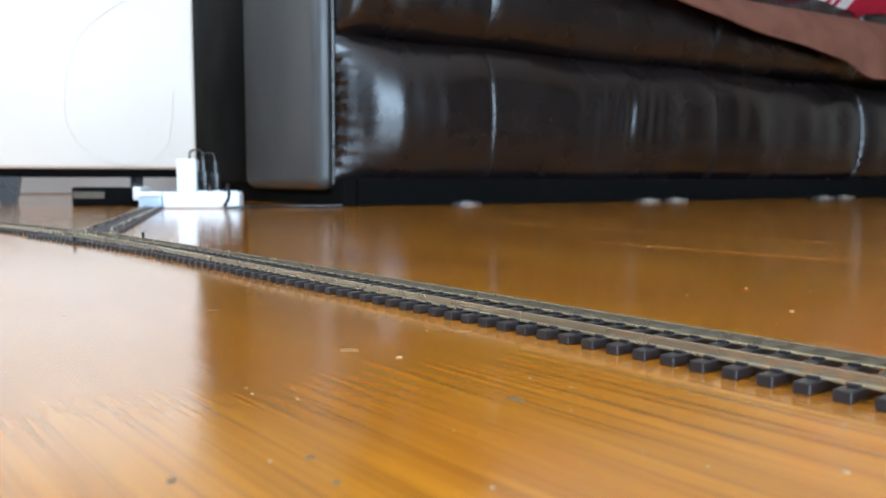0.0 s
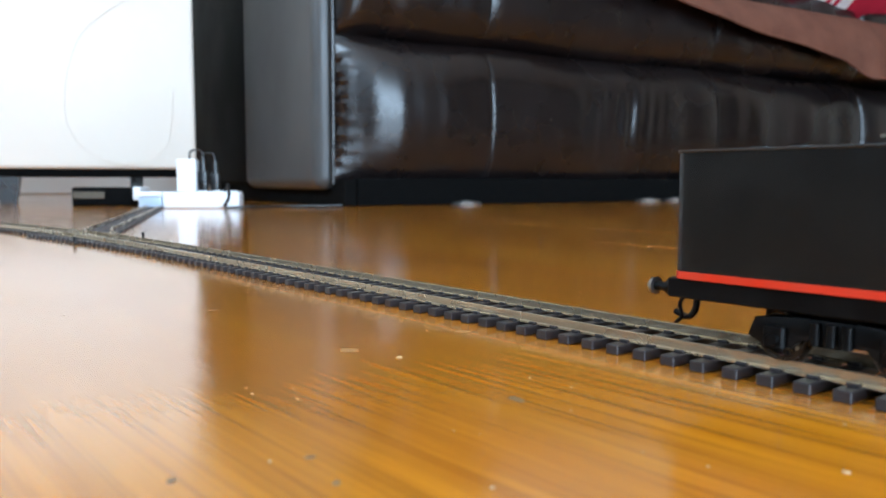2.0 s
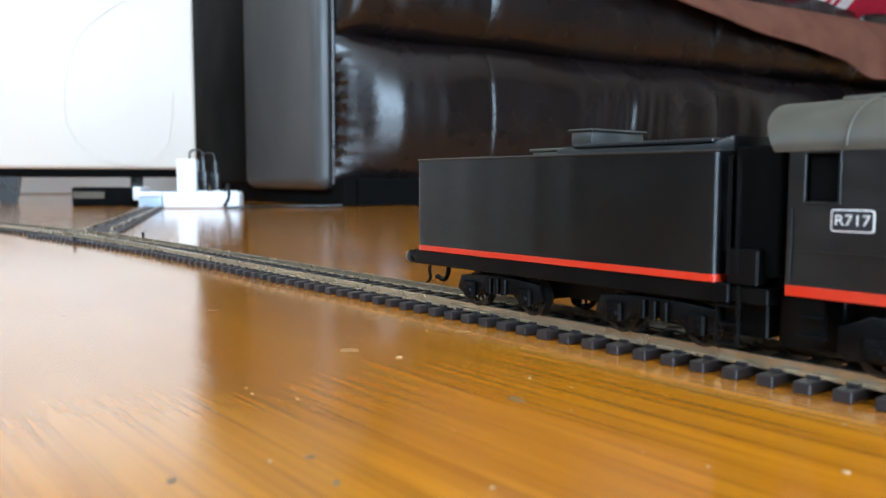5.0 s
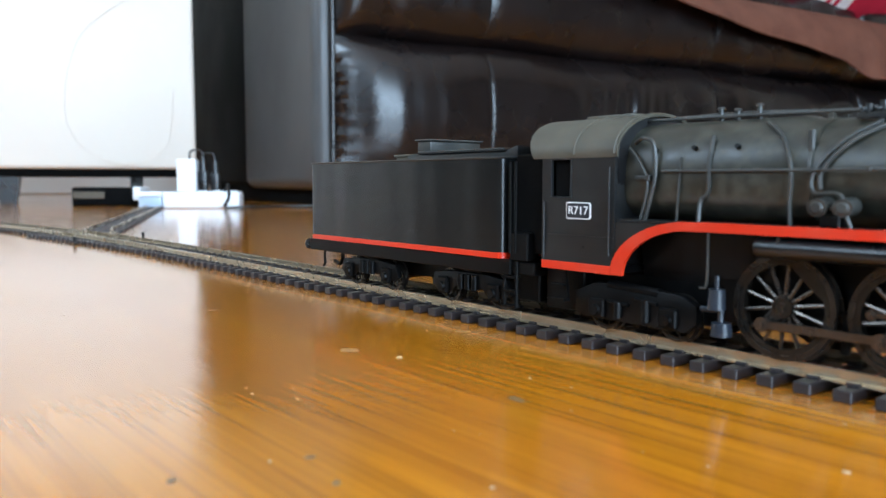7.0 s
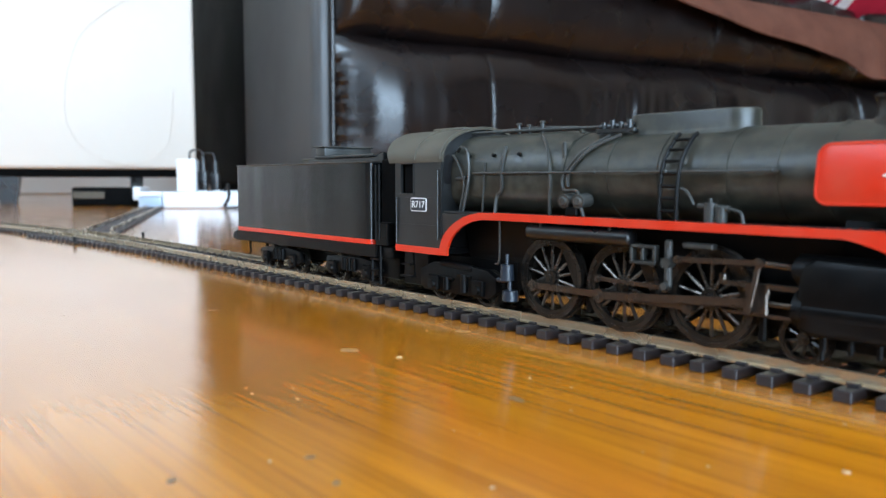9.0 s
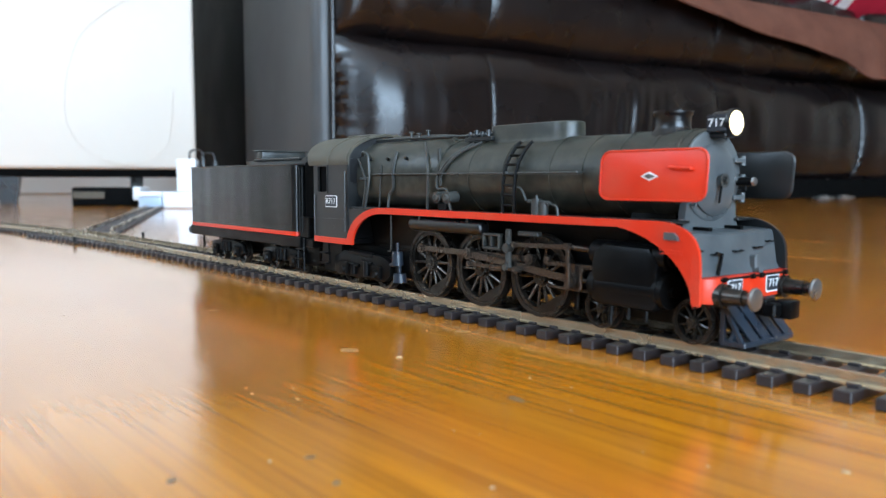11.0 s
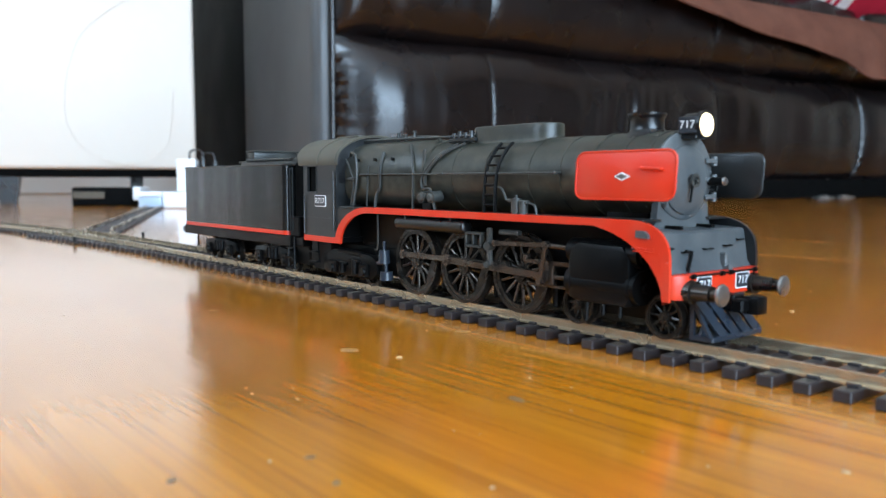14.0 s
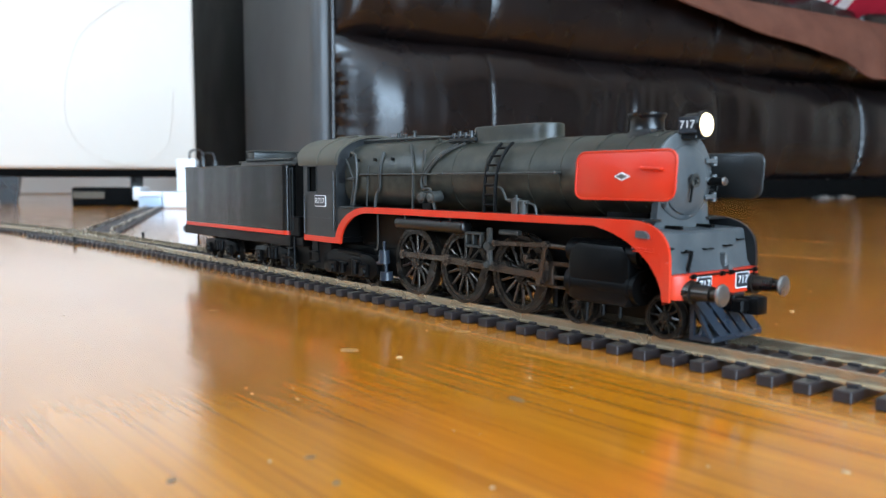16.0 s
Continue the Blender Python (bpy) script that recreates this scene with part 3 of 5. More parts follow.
def power_board():
    b = thing("power_board", "white plastic power board with plugs lying on the floor", "power board", at=BOARD)
    bm = bmesh.new()
    box(bm, 0, 140, 0, 62, 0, 31, 5, 3)
    part("case", bm, PLASTIC_WHITE, b)
    for k in range(3):
        bm = bmesh.new()
        box(bm, 62 + 26 * k, 80 + 26 * k, 14, 44, 31, 33, 1)
        part("socket", bm, PLASTIC_WHITE, b)
    a = thing("plug_adapter", "tall white plug adapter standing in the power board", "adapter", at=BOARD)
    bm = bmesh.new()
    box(bm, 24, 60, 12, 50, 31, 92, 4, 3)
    part("case", bm, PLASTIC_WHITE, a)
    bm = bmesh.new()
    box(bm, 27, 57, 11, 14, 40, 84, 1)
    part("front_plate", bm, PLASTIC_WHITE, a)
    for x, h in ((70, 62), (92, 56)):
        q = thing("plug", "black mains plug pushed into the power board", "plug", "plugs in the power board", at=BOARD)
        bm = bmesh.new()
        box(bm, x - 8, x + 8, 18, 44, 33, 33 + h * 0.6, 3, 2)
        rod(bm, (x, 31, 33 + h * 0.6), (x, 31, 33 + h), 6, 4)
        part("body", bm, PLASTIC_BLACK, q)
        bm = bmesh.new()
        pipe(bm, curve_points([(x, 31, 33 + h), (x - 6, 36, 33 + h + 14), (x - 30, 60, 33 + h + 6), (x - 20, 110, 40), (x + 10, 160, 3)], 6), 1.9)
        part("lead", bm, PLASTIC_BLACK, q)
    bm = bmesh.new()
    pipe(bm, curve_points([(110, 31, 33), (118, 10, 44), (122, -10, 20), (116, -14, 3), (150, -6, 3), (230, 30, 3), (330, 60, 3)], 7), 2.6)
    c = part("power_cable", bm, PLASTIC_BLACK)
    c.matrix_basis = BOARD
    tagged(c, "black power cable curling over the floor", "cable")
    d = thing("connector_box", "small pale blue plastic connector box on the floor", "box", at=BOARD)
    bm = bmesh.new()
    box(bm, -44, -2, 6, 50, 0, 22, 3, 2)
    part("case", bm, PLASTIC_BLUE, d)
    bm = bmesh.new()
    box(bm, -46, -1, 4, 52, 22, 31, 2, 2)
    part("lid", bm, PLASTIC_WHITE, d, "white plastic lid")
    e = thing("controller_box", "black plastic transformer box with a pale end", "transformer", at=Matrix.Translation((-1.235, 0.186, 0)) @ pose(0, 0, 0, 0, 0, 51))
    bm = bmesh.new()
    box(bm, 0, 96, 0, 60, 0, 30, 3, 2)
    part("case", bm, BLACK_AND_SHADE, e)
    bm = bmesh.new()
    box(bm, 97, 110, 4, 50, 9, 31, 3, 2)
    part("end_cap", bm, PLASTIC_WHITE, e, "white plastic end cap")
    bm = bmesh.new()
    box(bm, 3, 54, -1.5, 3, 12, 23, 0.6)
    part("front_plate", bm, TAN, e, "dull tan front plate")


# ---- the train ----
# Heights below are over the rail heads; x runs towards the chimney, the third driving axle lies at x = 0.
DRIVERS, R_DRIVE, CRANK, PHASE = (-46.55, -23.28, 0.0), 10.6, 5.0, 158.0
CROSSHEAD_Z, ROD_LENGTH = 11.2, 39.6
MOVING = []          # (object, function of the way travelled that gives its pose in its thing)


def mirrored(build, name, material, parent, label=""):
    """The same part on both sides of the train; build(bm, s) with s = -1 for the camera's side."""
    return [part(name, build(bmesh.new(), s), material, parent, label) for s in (-1, 1)]


def ring(bm, r_out, r_in, y0, y1, n=40):
    vs = [[bm.verts.new((r * math.cos(a), y, r * math.sin(a))) for a in (2 * math.pi * k / n for k in range(n))] for r, y in ((r_out, y0), (r_out, y1), (r_in, y1), (r_in, y0))]
    for a, b in zip(vs, vs[1:] + vs[:1]):
        for k in range(n):
            bm.faces.new((a[k], a[(k + 1) % n], b[(k + 1) % n], b[k]))
    return bm


def wheel(thing_ob, name, x, r, spokes, crank=False, weight=False):
    """Spoked wheels on both rails at x; they roll."""
    for s in (-1, 1):
        bm = bmesh.new()
        ring(bm, r * 0.9, r * 0.79, -0.85, 0.85, 40)
        hub = 0.2 if spokes > 10 else 0.26
        rod(bm, (0, -1.25, 0), (0, 1.25, 0), r * hub, seg=20)
        rod(bm, (0, -1.6, 0), (0, 1.6, 0), r * hub * 0.45, seg=14)
        if crank:
            box(bm, 0, CRANK + 1.1, -1.1, 1.1, -1.4, 1.4, 0.5, 2)
        if weight:
            pts = [(r * 0.86 * math.cos(a), r * 0.86 * math.sin(a)) for a in (math.pi + 0.72 * (k / 8 - 1) for k in range(17))]
            prism(bm, pts, -0.8, 0.8)
        y = s * 9.9
        w_ob = part(name, bm, WHEEL_DARK, thing_ob, at=mm(x, y, r))
        bm = bmesh.new()
        ring(bm, r, r * 0.9, -1.1, 1.1, 48)
        ring(bm, r + 0.55, r * 0.92, *((0.75, 1.15) if s < 0 else (-1.15, -0.75)), 48)
        part("tyre", bm, TYRE_STEEL, w_ob, "dark steel wheel tyre")
        bm = bmesh.new()
        w = 0.036 * r if spokes > 10 else 0.055 * r
        rod(bm, (r * 0.12, 0, 0), (r * 0.82, 0, 0), w * 1.35, w * 1.0, 8)
        spoke = part("spoke", bm, SPOKE_STEEL if spokes > 10 else WHEEL_DARK, w_ob, at=pose(0, 0, 0, 0, 180 / spokes, 0))
        for k in range(1, spokes):
            again(spoke, pose(0, 0, 0, 0, 360 * (k + 0.5) / spokes, 0))
        lead = -PHASE if s < 0 else -PHASE + 90
        MOVING.append((w_ob, lambda d, x=x, y=y, r=r, lead=lead: mm(x, y, r, 0, math.degrees(d / r) + lead, 0)))


def pin_at(d, extra=0.0, radius=CRANK):
    a = d / R_DRIVE - radians(PHASE) + extra
    return radius * math.cos(a), -radius * math.sin(a)


def link_rod(bm, length, half=0.75, y0=-0.45, y1=0.45, big=1.5, mid=0.0):
    """A fluted rod from the origin along x, with round ends."""
    box(bm, 0, length, y0, y1, -half, half, 0.15)
    box(bm, big, length - big, y0 - 0.06, y1, half * 0.55, half + 0.03, 0.05)
    for x in (0, mid, length) if mid else (0, length):
        rod(bm, (x, y0 - 0.25, 0), (x, y1 + 0.25, 0), big, seg=18)
        rod(bm, (x, y0 - 0.7, 0), (x, y1, 0), big * 0.5, seg=12)
    return bm


def boiler_ring(x, r, z, flat=1.0, n=48):
    return [(x, r * flat * math.sin(2 * math.pi * k / n), z + r * math.cos(2 * math.pi * k / n)) for k in range(n)]


def smooth_end(bm, x0, x1, half, z0, z1, n=10):
    """A casing with a rounded plan at both ends and a softly rounded top."""
    out = []
    for k in range(n + 1):
        a = -math.pi / 2 + math.pi * k / n
        out.append((x1 - half + half * math.cos(a), half * math.sin(a)))
    for k in range(n + 1):
        a = math.pi / 2 + math.pi * k / n
        out.append((x0 + half + half * math.cos(a), half * math.sin(a)))
    cx = (x0 + x1) / 2
    rings = []
    for z, sc in ((z0, 1.12), (z0 + 1.0, 1.03), (z0 + 1.6, 1.0), (z1 - 0.7, 0.99), (z1 - 0.2, 0.96), (z1, 0.88)):
        rings.append([(cx + (x - cx) * (1 - (1 - sc) * half * 2 / (x1 - x0)), y * sc, z) for x, y in out])
    return loft(bm, rings)


def locomotive():
    loco = thing("steam_locomotive", "black model steam locomotive with red valance and red smoke deflectors", "model locomotive", at=mm(334, 0, RAIL_TOP))

    # boiler barrel, firebox and bands
    bm = bmesh.new()
    loft(bm, [boiler_ring(x, r, z) for x, r, z in ((-42, 12.1, 39.8), (-36, 12.1, 39.8), (-8, 11.6, 39.8), (22, 11.25, 39.8), (24, 11.25, 39.8))])
    part("boiler", bm, BOILER_BLACK, loco, "dusty black boiler barrel")
    bm = bmesh.new()
    n = 48
    def fire(x, w, top):
        ringpts = []
        for k in range(n):
            a = 2 * math.pi * k / n
            s, c = math.sin(a), math.cos(a)
            y = w * math.copysign(abs(s) ** 0.8, s)
            z = 39.5 + (top - 39.5) * math.copysign(abs(c) ** 0.85, c) if c > 0 else 39.5 + 11 * math.copysign(abs(c) ** 0.6, c)
            ringpts.append((x, y, z))
        return ringpts
    loft(bm, [fire(-84, 13.4, 52.9), (fire(-47, 13.4, 52.8)), fire(-45.6, 12.6, 52.2), fire(-41.5, 11.9, 51.6)])
    part("firebox", bm, BOILER_BLACK, loco, "dusty black firebox casing")
    bm = bmesh.new()
    loft(bm, [boiler_ring(x, r, 39.8) for x, r in ((24, 11.5), (41.2, 11.5), (42.2, 11.1), (42.6, 10.2))])
    part("smokebox", bm, BOILER_BLACK, loco)
    for x, r in ((-41.6, 12.35), (-28, 12.12), (-14, 11.9), (3, 11.65), (14, 11.52), (24, 11.72), (33, 11.66), (40.2, 11.66)):
        bm = bmesh.new()
        loft(bm, [boiler_ring(x - 0.45, r - 0.35, 39.8), boiler_ring(x - 0.45, r, 39.8), boiler_ring(x + 0.45, r, 39.8), boiler_ring(x + 0.45, r - 0.35, 39.8)])
        part("boiler_band", bm, BOILER_BLACK, loco)
    for x in (-76, -66, -56):
        for s in (-1, 1):
            bm = bmesh.new()
            rod(bm, (x, s * 12.6, 46.0), (x, s * 13.4, 46.2), 0.55, seg=10)
            part("washout_plug", bm, FRAME_BLACK, loco)
    # rivet rows of the smokebox
    bm = bmesh.new()
    for x in (25.2, 39.2):
        for k in range(44):
            a = 2 * math.pi * k / 44
            bmesh.ops.create_icosphere(bm, subdivisions=1, radius=0.16, matrix=Matrix.Translation((x, 11.66 * math.sin(a), 39.8 + 11.66 * math.cos(a))))
    part("rivets", bm, BOILER_BLACK, loco)

    # smokebox front and door
    bm = bmesh.new()
    loft(bm, [boiler_ring(46.62, 11.05, 39.8), boiler_ring(47.1, 11.05, 39.8), boiler_ring(47.4, 10.6, 39.8)])
    front = part("smokebox_front", bm, SMOKEBOX_GREY, loco, "dusty grey smokebox front")
    bm = bmesh.new()
    for k in range(30):
        a = 2 * math.pi * k / 30
        bmesh.ops.create_icosphere(bm, subdivisions=1, radius=0.19, matrix=Matrix.Translation((47.4, 10.1 * math.sin(a), 39.8 + 10.1 * math.cos(a))))
    part("rivets", bm, SMOKEBOX_GREY, front)
    bm = bmesh.new()
    loft(bm, [boiler_ring(x, r, 38.8) for x, r in ((47.3, 8.7), (47.9, 8.7), (48.2, 8.3), (48.9, 5.8), (49.25, 3.0), (49.35, 0.6))])
    door = part("smokebox_door", bm, SMOKEBOX_GREY, loco, "round dished grey smokebox door")
    bm = bmesh.new()
    ring(bm, 1.7, 1.05, -0.25, 0.25, 20)
    for k in range(5):
        box(bm, 0, 1.3, -0.15, 0.15, -0.14, 0.14, 0, 1, Matrix.Rotation(1.257 * k, 4, "Y"))
    rod(bm, (0, -0.7, 0), (0, 1.4, 0), 0.4)
    part("handwheel", bm, PIPE_GREY, door, "dark handwheel", at=mm(50.4, -0.5, 38.6, 0, 0, 90))
    bm = bmesh.new()
    rod(bm, (50.0, -1.6, 33.2), (50.2, -1.2, 37.2), 0.28)
    part("lever", bm, FRAME_BLACK, door)
    for z in (43.6, 39.0, 34.4):
        bm = bmesh.new()
        box(bm, 47.6, 49.0, 6.2, 10.6, z - 0.6, z + 0.6, 0.2)
        rod(bm, (48.3, 10.2, z - 1.2), (48.3, 10.2, z + 1.2), 0.75, seg=10)
        part("hinge", bm, SMOKEBOX_GREY, door)
    for y, z in ((-9.6, 44.5), (-10.2, 38.0), (-8.2, 33.0), (3.5, 49.2)):
        bm = bmesh.new()
        rod(bm, (47.2, y, z), (48.6, y, z), 0.4)
        rod(bm, (48.2, y, z - 1.0), (48.2, y, z + 1.0), 0.25)
        part("clamp", bm, SMOKEBOX_GREY, door)
    marker = part("marker_lamp", rod(rod(bmesh.new(), (48.5, 8.2, 38.4), (52.4, 8.2, 38.4), 1.1, seg=14), (50.4, 8.2, 36.2), (50.4, 8.2, 38.0), 0.35), FRAME_BLACK, loco)
    part("lens", rod(bmesh.new(), (52.4, 8.2, 38.4), (52.9, 8.2, 38.4), 1.15, 0.8, 14), STEEL, marker, "pale lamp lens")
    for o in (front, door, marker):
        o.matrix_basis = mm(-4, 0, 0)
    bm = bmesh.new()
    prism(bm, [(-11.4, 26.5), (11.4, 26.5), (10.4, 29.0), (9.9, 36.0), (-8.9, 36.0), (-10.0, 29.0)], 41.2, 42.9, "yz")
    part("saddle", bm, SMOKEBOX_GREY, loco, "grey smokebox saddle")
    bm = bmesh.new()
    prism(bm, [(-8, 22.5), (8, 22.5), (6.6, 30.5), (-6.6, 30.5)], 26, 38.4, "yz")
    part("steam_chest", bm, FRAME_BLACK, loco, "dull black steam chest under the smokebox")

    # chimney, dome casing and pipes on top
    bm = bmesh.new()
    loft(bm, [boiler_disc(32.3, r, z) for r, z in ((6.4, 49.2), (5.2, 50.6), (4.4, 51.4), (4.1, 52.2), (4.1, 54.6), (4.4, 55.2), (4.6, 55.5), (4.6, 56.1), (4.1, 56.1), (3.8, 55.4), (3.5, 52.0))])
    part("chimney", bm, PLASTIC_BLACK, loco, "short black chimney with a lipped rim")
    bm = bmesh.new()
    smooth_end(bm, -28.6, 3.8, 5.2, 49.6, 55.6)
    part("dome_casing", bm, BOILER_BLACK, loco, "long flat-topped steam dome casing")
    bm = bmesh.new()
    pipe(bm, curve_points([(-84, -5.0, 53.6), (-60, -5.0, 53.4), (-36, -4.8, 53.0), (-29, -4.6, 53.2)], 5), 0.45)
    part("steam_pipe", bm, PIPE_GREY, loco)
    bm = bmesh.new()
    pipe(bm, curve_points([(-78, -3.0, 54.0), (-60, -3.0, 54.2), (-45, -2.6, 53.6)], 5), 0.35)
    part("steam_pipe", bm, PIPE_GREY, loco)
    for x, h in ((-66, 55.4), (-62, 54.8), (-57, 55.6)):
        bm = bmesh.new()
        rod(bm, (x, -3.4, 51.5), (x, -3.4, h), 0.7, 0.5, 10)
        rod(bm, (x, -3.4, h), (x, -3.4, h + 0.5), 0.95, 0.6, 10)
        part("safety_valve", bm, PIPE_GREY, loco)
    bm = bmesh.new()
    for k in range(4):
        rod(bm, (-34 + 2.6 * k, -5.5, 51), (-34 + 2.6 * k, -5.5, 54.0 + 0.5 * (k % 2)), 0.9, 0.7, 10)
        rod(bm, (-34.8 + 2.6 * k, -6.8, 52.8), (-33.2 + 2.6 * k, -4.2, 53.4), 0.5, seg=8)
    box(bm, -36, -24, -6.4, -4.4, 51.0, 52.3, 0.3)
    part("valve_manifold", bm, LOCO_BLACK, loco)
    for y in (-6, 0, 6):
        bm = bmesh.new()
        box(bm, -41.2, -40.0, y - 0.5, y + 0.5, 51.5, 52.6, 0.1)
        part("lifting_lug", bm, BOILER_BLACK, loco)

    # headlamp
    bm = bmesh.new()
    box(bm, 43.4, 46.6, -2.7, 2.7, 50.2, 54.4, 0.5, 2)
    rod(bm, (43.8, 0, 52.3), (48.0, 0, 52.3), 2.9, 3.1, 26)
    ring_at = [[(x, r * math.sin(a), 52.3 + 1.06 * r * math.cos(a)) for a in (2 * math.pi * k / 26 for k in range(26))] for x, r in ((47.6, 3.25), (48.7, 3.25), (48.7, 2.8), (47.6, 2.8))]
    loft(bm, ring_at + ring_at[:1], caps=False)
    box(bm, 42.1, 47.4, -2.0, 2.0, 48.9, 50.3, 0.2)
    lamp = part("headlamp", bm, PLASTIC_BLACK, loco, "black headlamp case, lit")
    bm = bmesh.new()
    loft(bm, [[(x, r * math.sin(a), 52.3 + 1.06 * r * math.cos(a)) for a in (2 * math.pi * k / 26 for k in range(26))] for x, r in ((48.2, 2.8), (48.75, 2.7), (49.05, 1.8), (49.15, 0.5))])
    part("lens", bm, LAMP_GLOW, lamp, "warm glowing lens")
    lettering("717", 2.75, WHITE_PAINT, lamp, mm(45.6, -3.08, 52.3, 90, 0, 0))
    bm = bmesh.new()
    box(bm, 43.2, 48.0, -3.02, -2.6, 50.3, 54.3, 0.1)
    part("number_panel", bm, SIGN_BLUE, lamp)

    # smoke deflectors
    for s in (-1, 1):
        bm = bmesh.new()
        out = rounded(27.6, 11.6, 2.4, 6)
        prism(bm, [(39.1 + x + 0.06 * y, 39.85 + y) for x, y in out], s * 17.0 - 0.35, s * 17.0 + 0.35, "xz", 0.12)
        d = part("smoke_deflector", bm, RED_PAINT if s < 0 else LOCO_BLACK, loco, "bright red smoke deflector plate" if s < 0 else "black-backed smoke deflector plate")
        if s > 0:
            bm = bmesh.new()
            prism(bm, [(39.1 + 0.99 * x + 0.06 * y, 39.85 + 0.98 * y) for x, y in out], 17.36, 17.5)
            part("outer_skin", bm, RED_PAINT, d, "bright red outer skin")
        bm = bmesh.new()
        pipe(bm, [(39.1 + x + 0.06 * y, s * 17.2, 39.85 + y) for x, y in out + out[:1]], 0.32, 6)
        part("rim", bm, RED_PAINT if s < 0 else LOCO_BLACK, d)
        y = s * 17.42
        bm = bmesh.new()
        pts = [(-2.3, 0), (0, 1.05), (2.3, 0), (0, -1.05)]
        prism(bm, [(38.9 + u, 39.6 + v) for u, v in pts], y - 0.12, y + 0.12)
        badge = part("badge", bm, WHITE_PAINT, d, "small silver diamond badge")
        bm = bmesh.new()
        prism(bm, [(38.9 + 0.7 * u, 39.6 + 0.62 * v) for u, v in pts], y + s * 0.14 - 0.06, y + s * 0.14 + 0.06)
        part("badge_centre", bm, STEEL, badge)
        bm = bmesh.new()
        pipe(bm, [(44.3, s * 17.3, 41.6), (44.3, s * 18.1, 41.6), (49.6, s * 18.1, 41.3), (49.6, s * 17.3, 41.3)], 0.36)
        part("handle", bm, RED_PAINT if s < 0 else LOCO_BLACK, d)
        for x, z in ((28, 36), (40, 36), (40, 43)):
            bm = bmesh.new()
            rod(bm, (x, s * 10.5, z), (x, s * 16.7, z), 0.4)
            part("bracket", bm, LOCO_BLACK, d)

    # cab
    def cab_side(bm, s):
        """One sheet with the window cut out of it."""
        xs, zs = (-106.6, -103.4, -97.2, -84.0), (17.4, 34.4, 44.0, 45.6)
        v = {(i, j, k): bm.verts.new((x, s * 16.5 + k * 0.35, z)) for i, x in enumerate(xs) for j, z in enumerate(zs) for k in (-1, 1)}
        solid = {(i, j) for i in range(3) for j in range(3)} - {(1, 1)}
        for i, j in solid:
            for k in (-1, 1):
                bm.faces.new((v[i, j, k], v[i + 1, j, k], v[i + 1, j + 1, k], v[i, j + 1, k]))
            for (di, dj), (p, q) in (((-1, 0), ((0, 0), (0, 1))), ((1, 0), ((1, 0), (1, 1))), ((0, -1), ((0, 0), (1, 0))), ((0, 1), ((0, 1), (1, 1)))):
                if (i + di, j + dj) not in solid:
                    bm.faces.new((v[i + p[0], j + p[1], -1], v[i + q[0], j + q[1], -1], v[i + q[0], j + q[1], 1], v[i + p[0], j + p[1], 1]))
        return bm
    for side in mirrored(cab_side, "cab_side", LOCO_BLACK, loco, "black cab side with an open window"):
        s = 1 if side.data.vertices[0].co.y > 0 else -1
        bm = bmesh.new()
        for q in ((-103.8, -96.8, 33.9, 34.4), (-103.8, -96.8, 44.0, 44.5), (-103.8, -103.3, 34.4, 44.0), (-97.3, -96.8, 34.4, 44.0)):
            box(bm, q[0], q[1], s * 16.95 - 0.2, s * 16.95 + 0.2, q[2], q[3], 0.08)
        part("window_frame", bm, LOCO_BLACK, side)
        bm = bmesh.new()
        box(bm, -106.6, -84, s * 16.9 - 0.1, s * 16.9 + 0.1, 24.2, 24.5)
        box(bm, -106.6, -84, s * 16.9 - 0.1, s * 16.9 + 0.1, 33.0, 33.25)
        rod(bm, (-85.2, s * 17.3, 20), (-85.2, s * 17.3, 42), 0.22, seg=8)
        rod(bm, (-105.6, s * 17.3, 18), (-105.6, s * 17.3, 33), 0.22, seg=8)
        part("beading", bm, LOCO_BLACK, side)
        bm = bmesh.new()
        prism(bm, rounded(7.6, 4.4, 0.7, 4, -94.6, 30.9), s * 16.95 - 0.1, s * 16.95 + 0.1)
        sign = part("number_panel", bm, WHITE_PAINT, side, "white-edged dark number panel")
        bm = bmesh.new()
        prism(bm, rounded(7.0, 3.8, 0.5, 4, -94.6, 30.9), s * 17.09 - 0.06, s * 17.09 + 0.06)
        part("panel_face", bm, SIGN_BLUE, sign)
        lettering("R717", 3.0, WHITE_PAINT, sign, mm(-94.6, s * 17.18, 30.9, 90, 0, 0 if s < 0 else 180))
        bm = bmesh.new()
        box(bm, -106.6, -84.9, s * 16.65 - 0.35, s * 16.65 + 0.35, 15.2, 17.38, 0.1)
        part("red_stripe", bm, RED_PAINT, side, "red painted lower edge")
    bm = bmesh.new()
    box(bm, -106, -84.4, -16.1, 16.1, 15.3, 17.2)
    part("cab_floor", bm, FRAME_BLACK, loco)
    bm = bmesh.new()
    arc = [(16.4 * math.sin(a), 45.4 + 9.4 * math.cos(a)) for a in (radians(-90 + 7.5 * k) for k in range(25))]
    prism(bm, arc + [(16.4, 28.6), (-16.4, 28.6)], -85.0, -83.9, "yz")
    wall = part("cab_front", bm, LOCO_BLACK, loco)
    for s in (-1, 1):
        bm = bmesh.new()
        prism(bm, rounded(3.4, 9.0, 1.2, 4, s * 14.4, 42.2), -83.92, -83.7, "yz")
        part("spectacle_glass", bm, PLASTIC_BLACK, wall, "dark front window")
    # solid black block stands in for the shade inside the cab
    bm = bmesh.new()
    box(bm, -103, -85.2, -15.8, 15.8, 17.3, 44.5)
    part("backhead", bm, BLACK_AND_SHADE, loco, "black block standing for the shade inside the cab")
    bm = bmesh.new()
    outer, inner = [], []
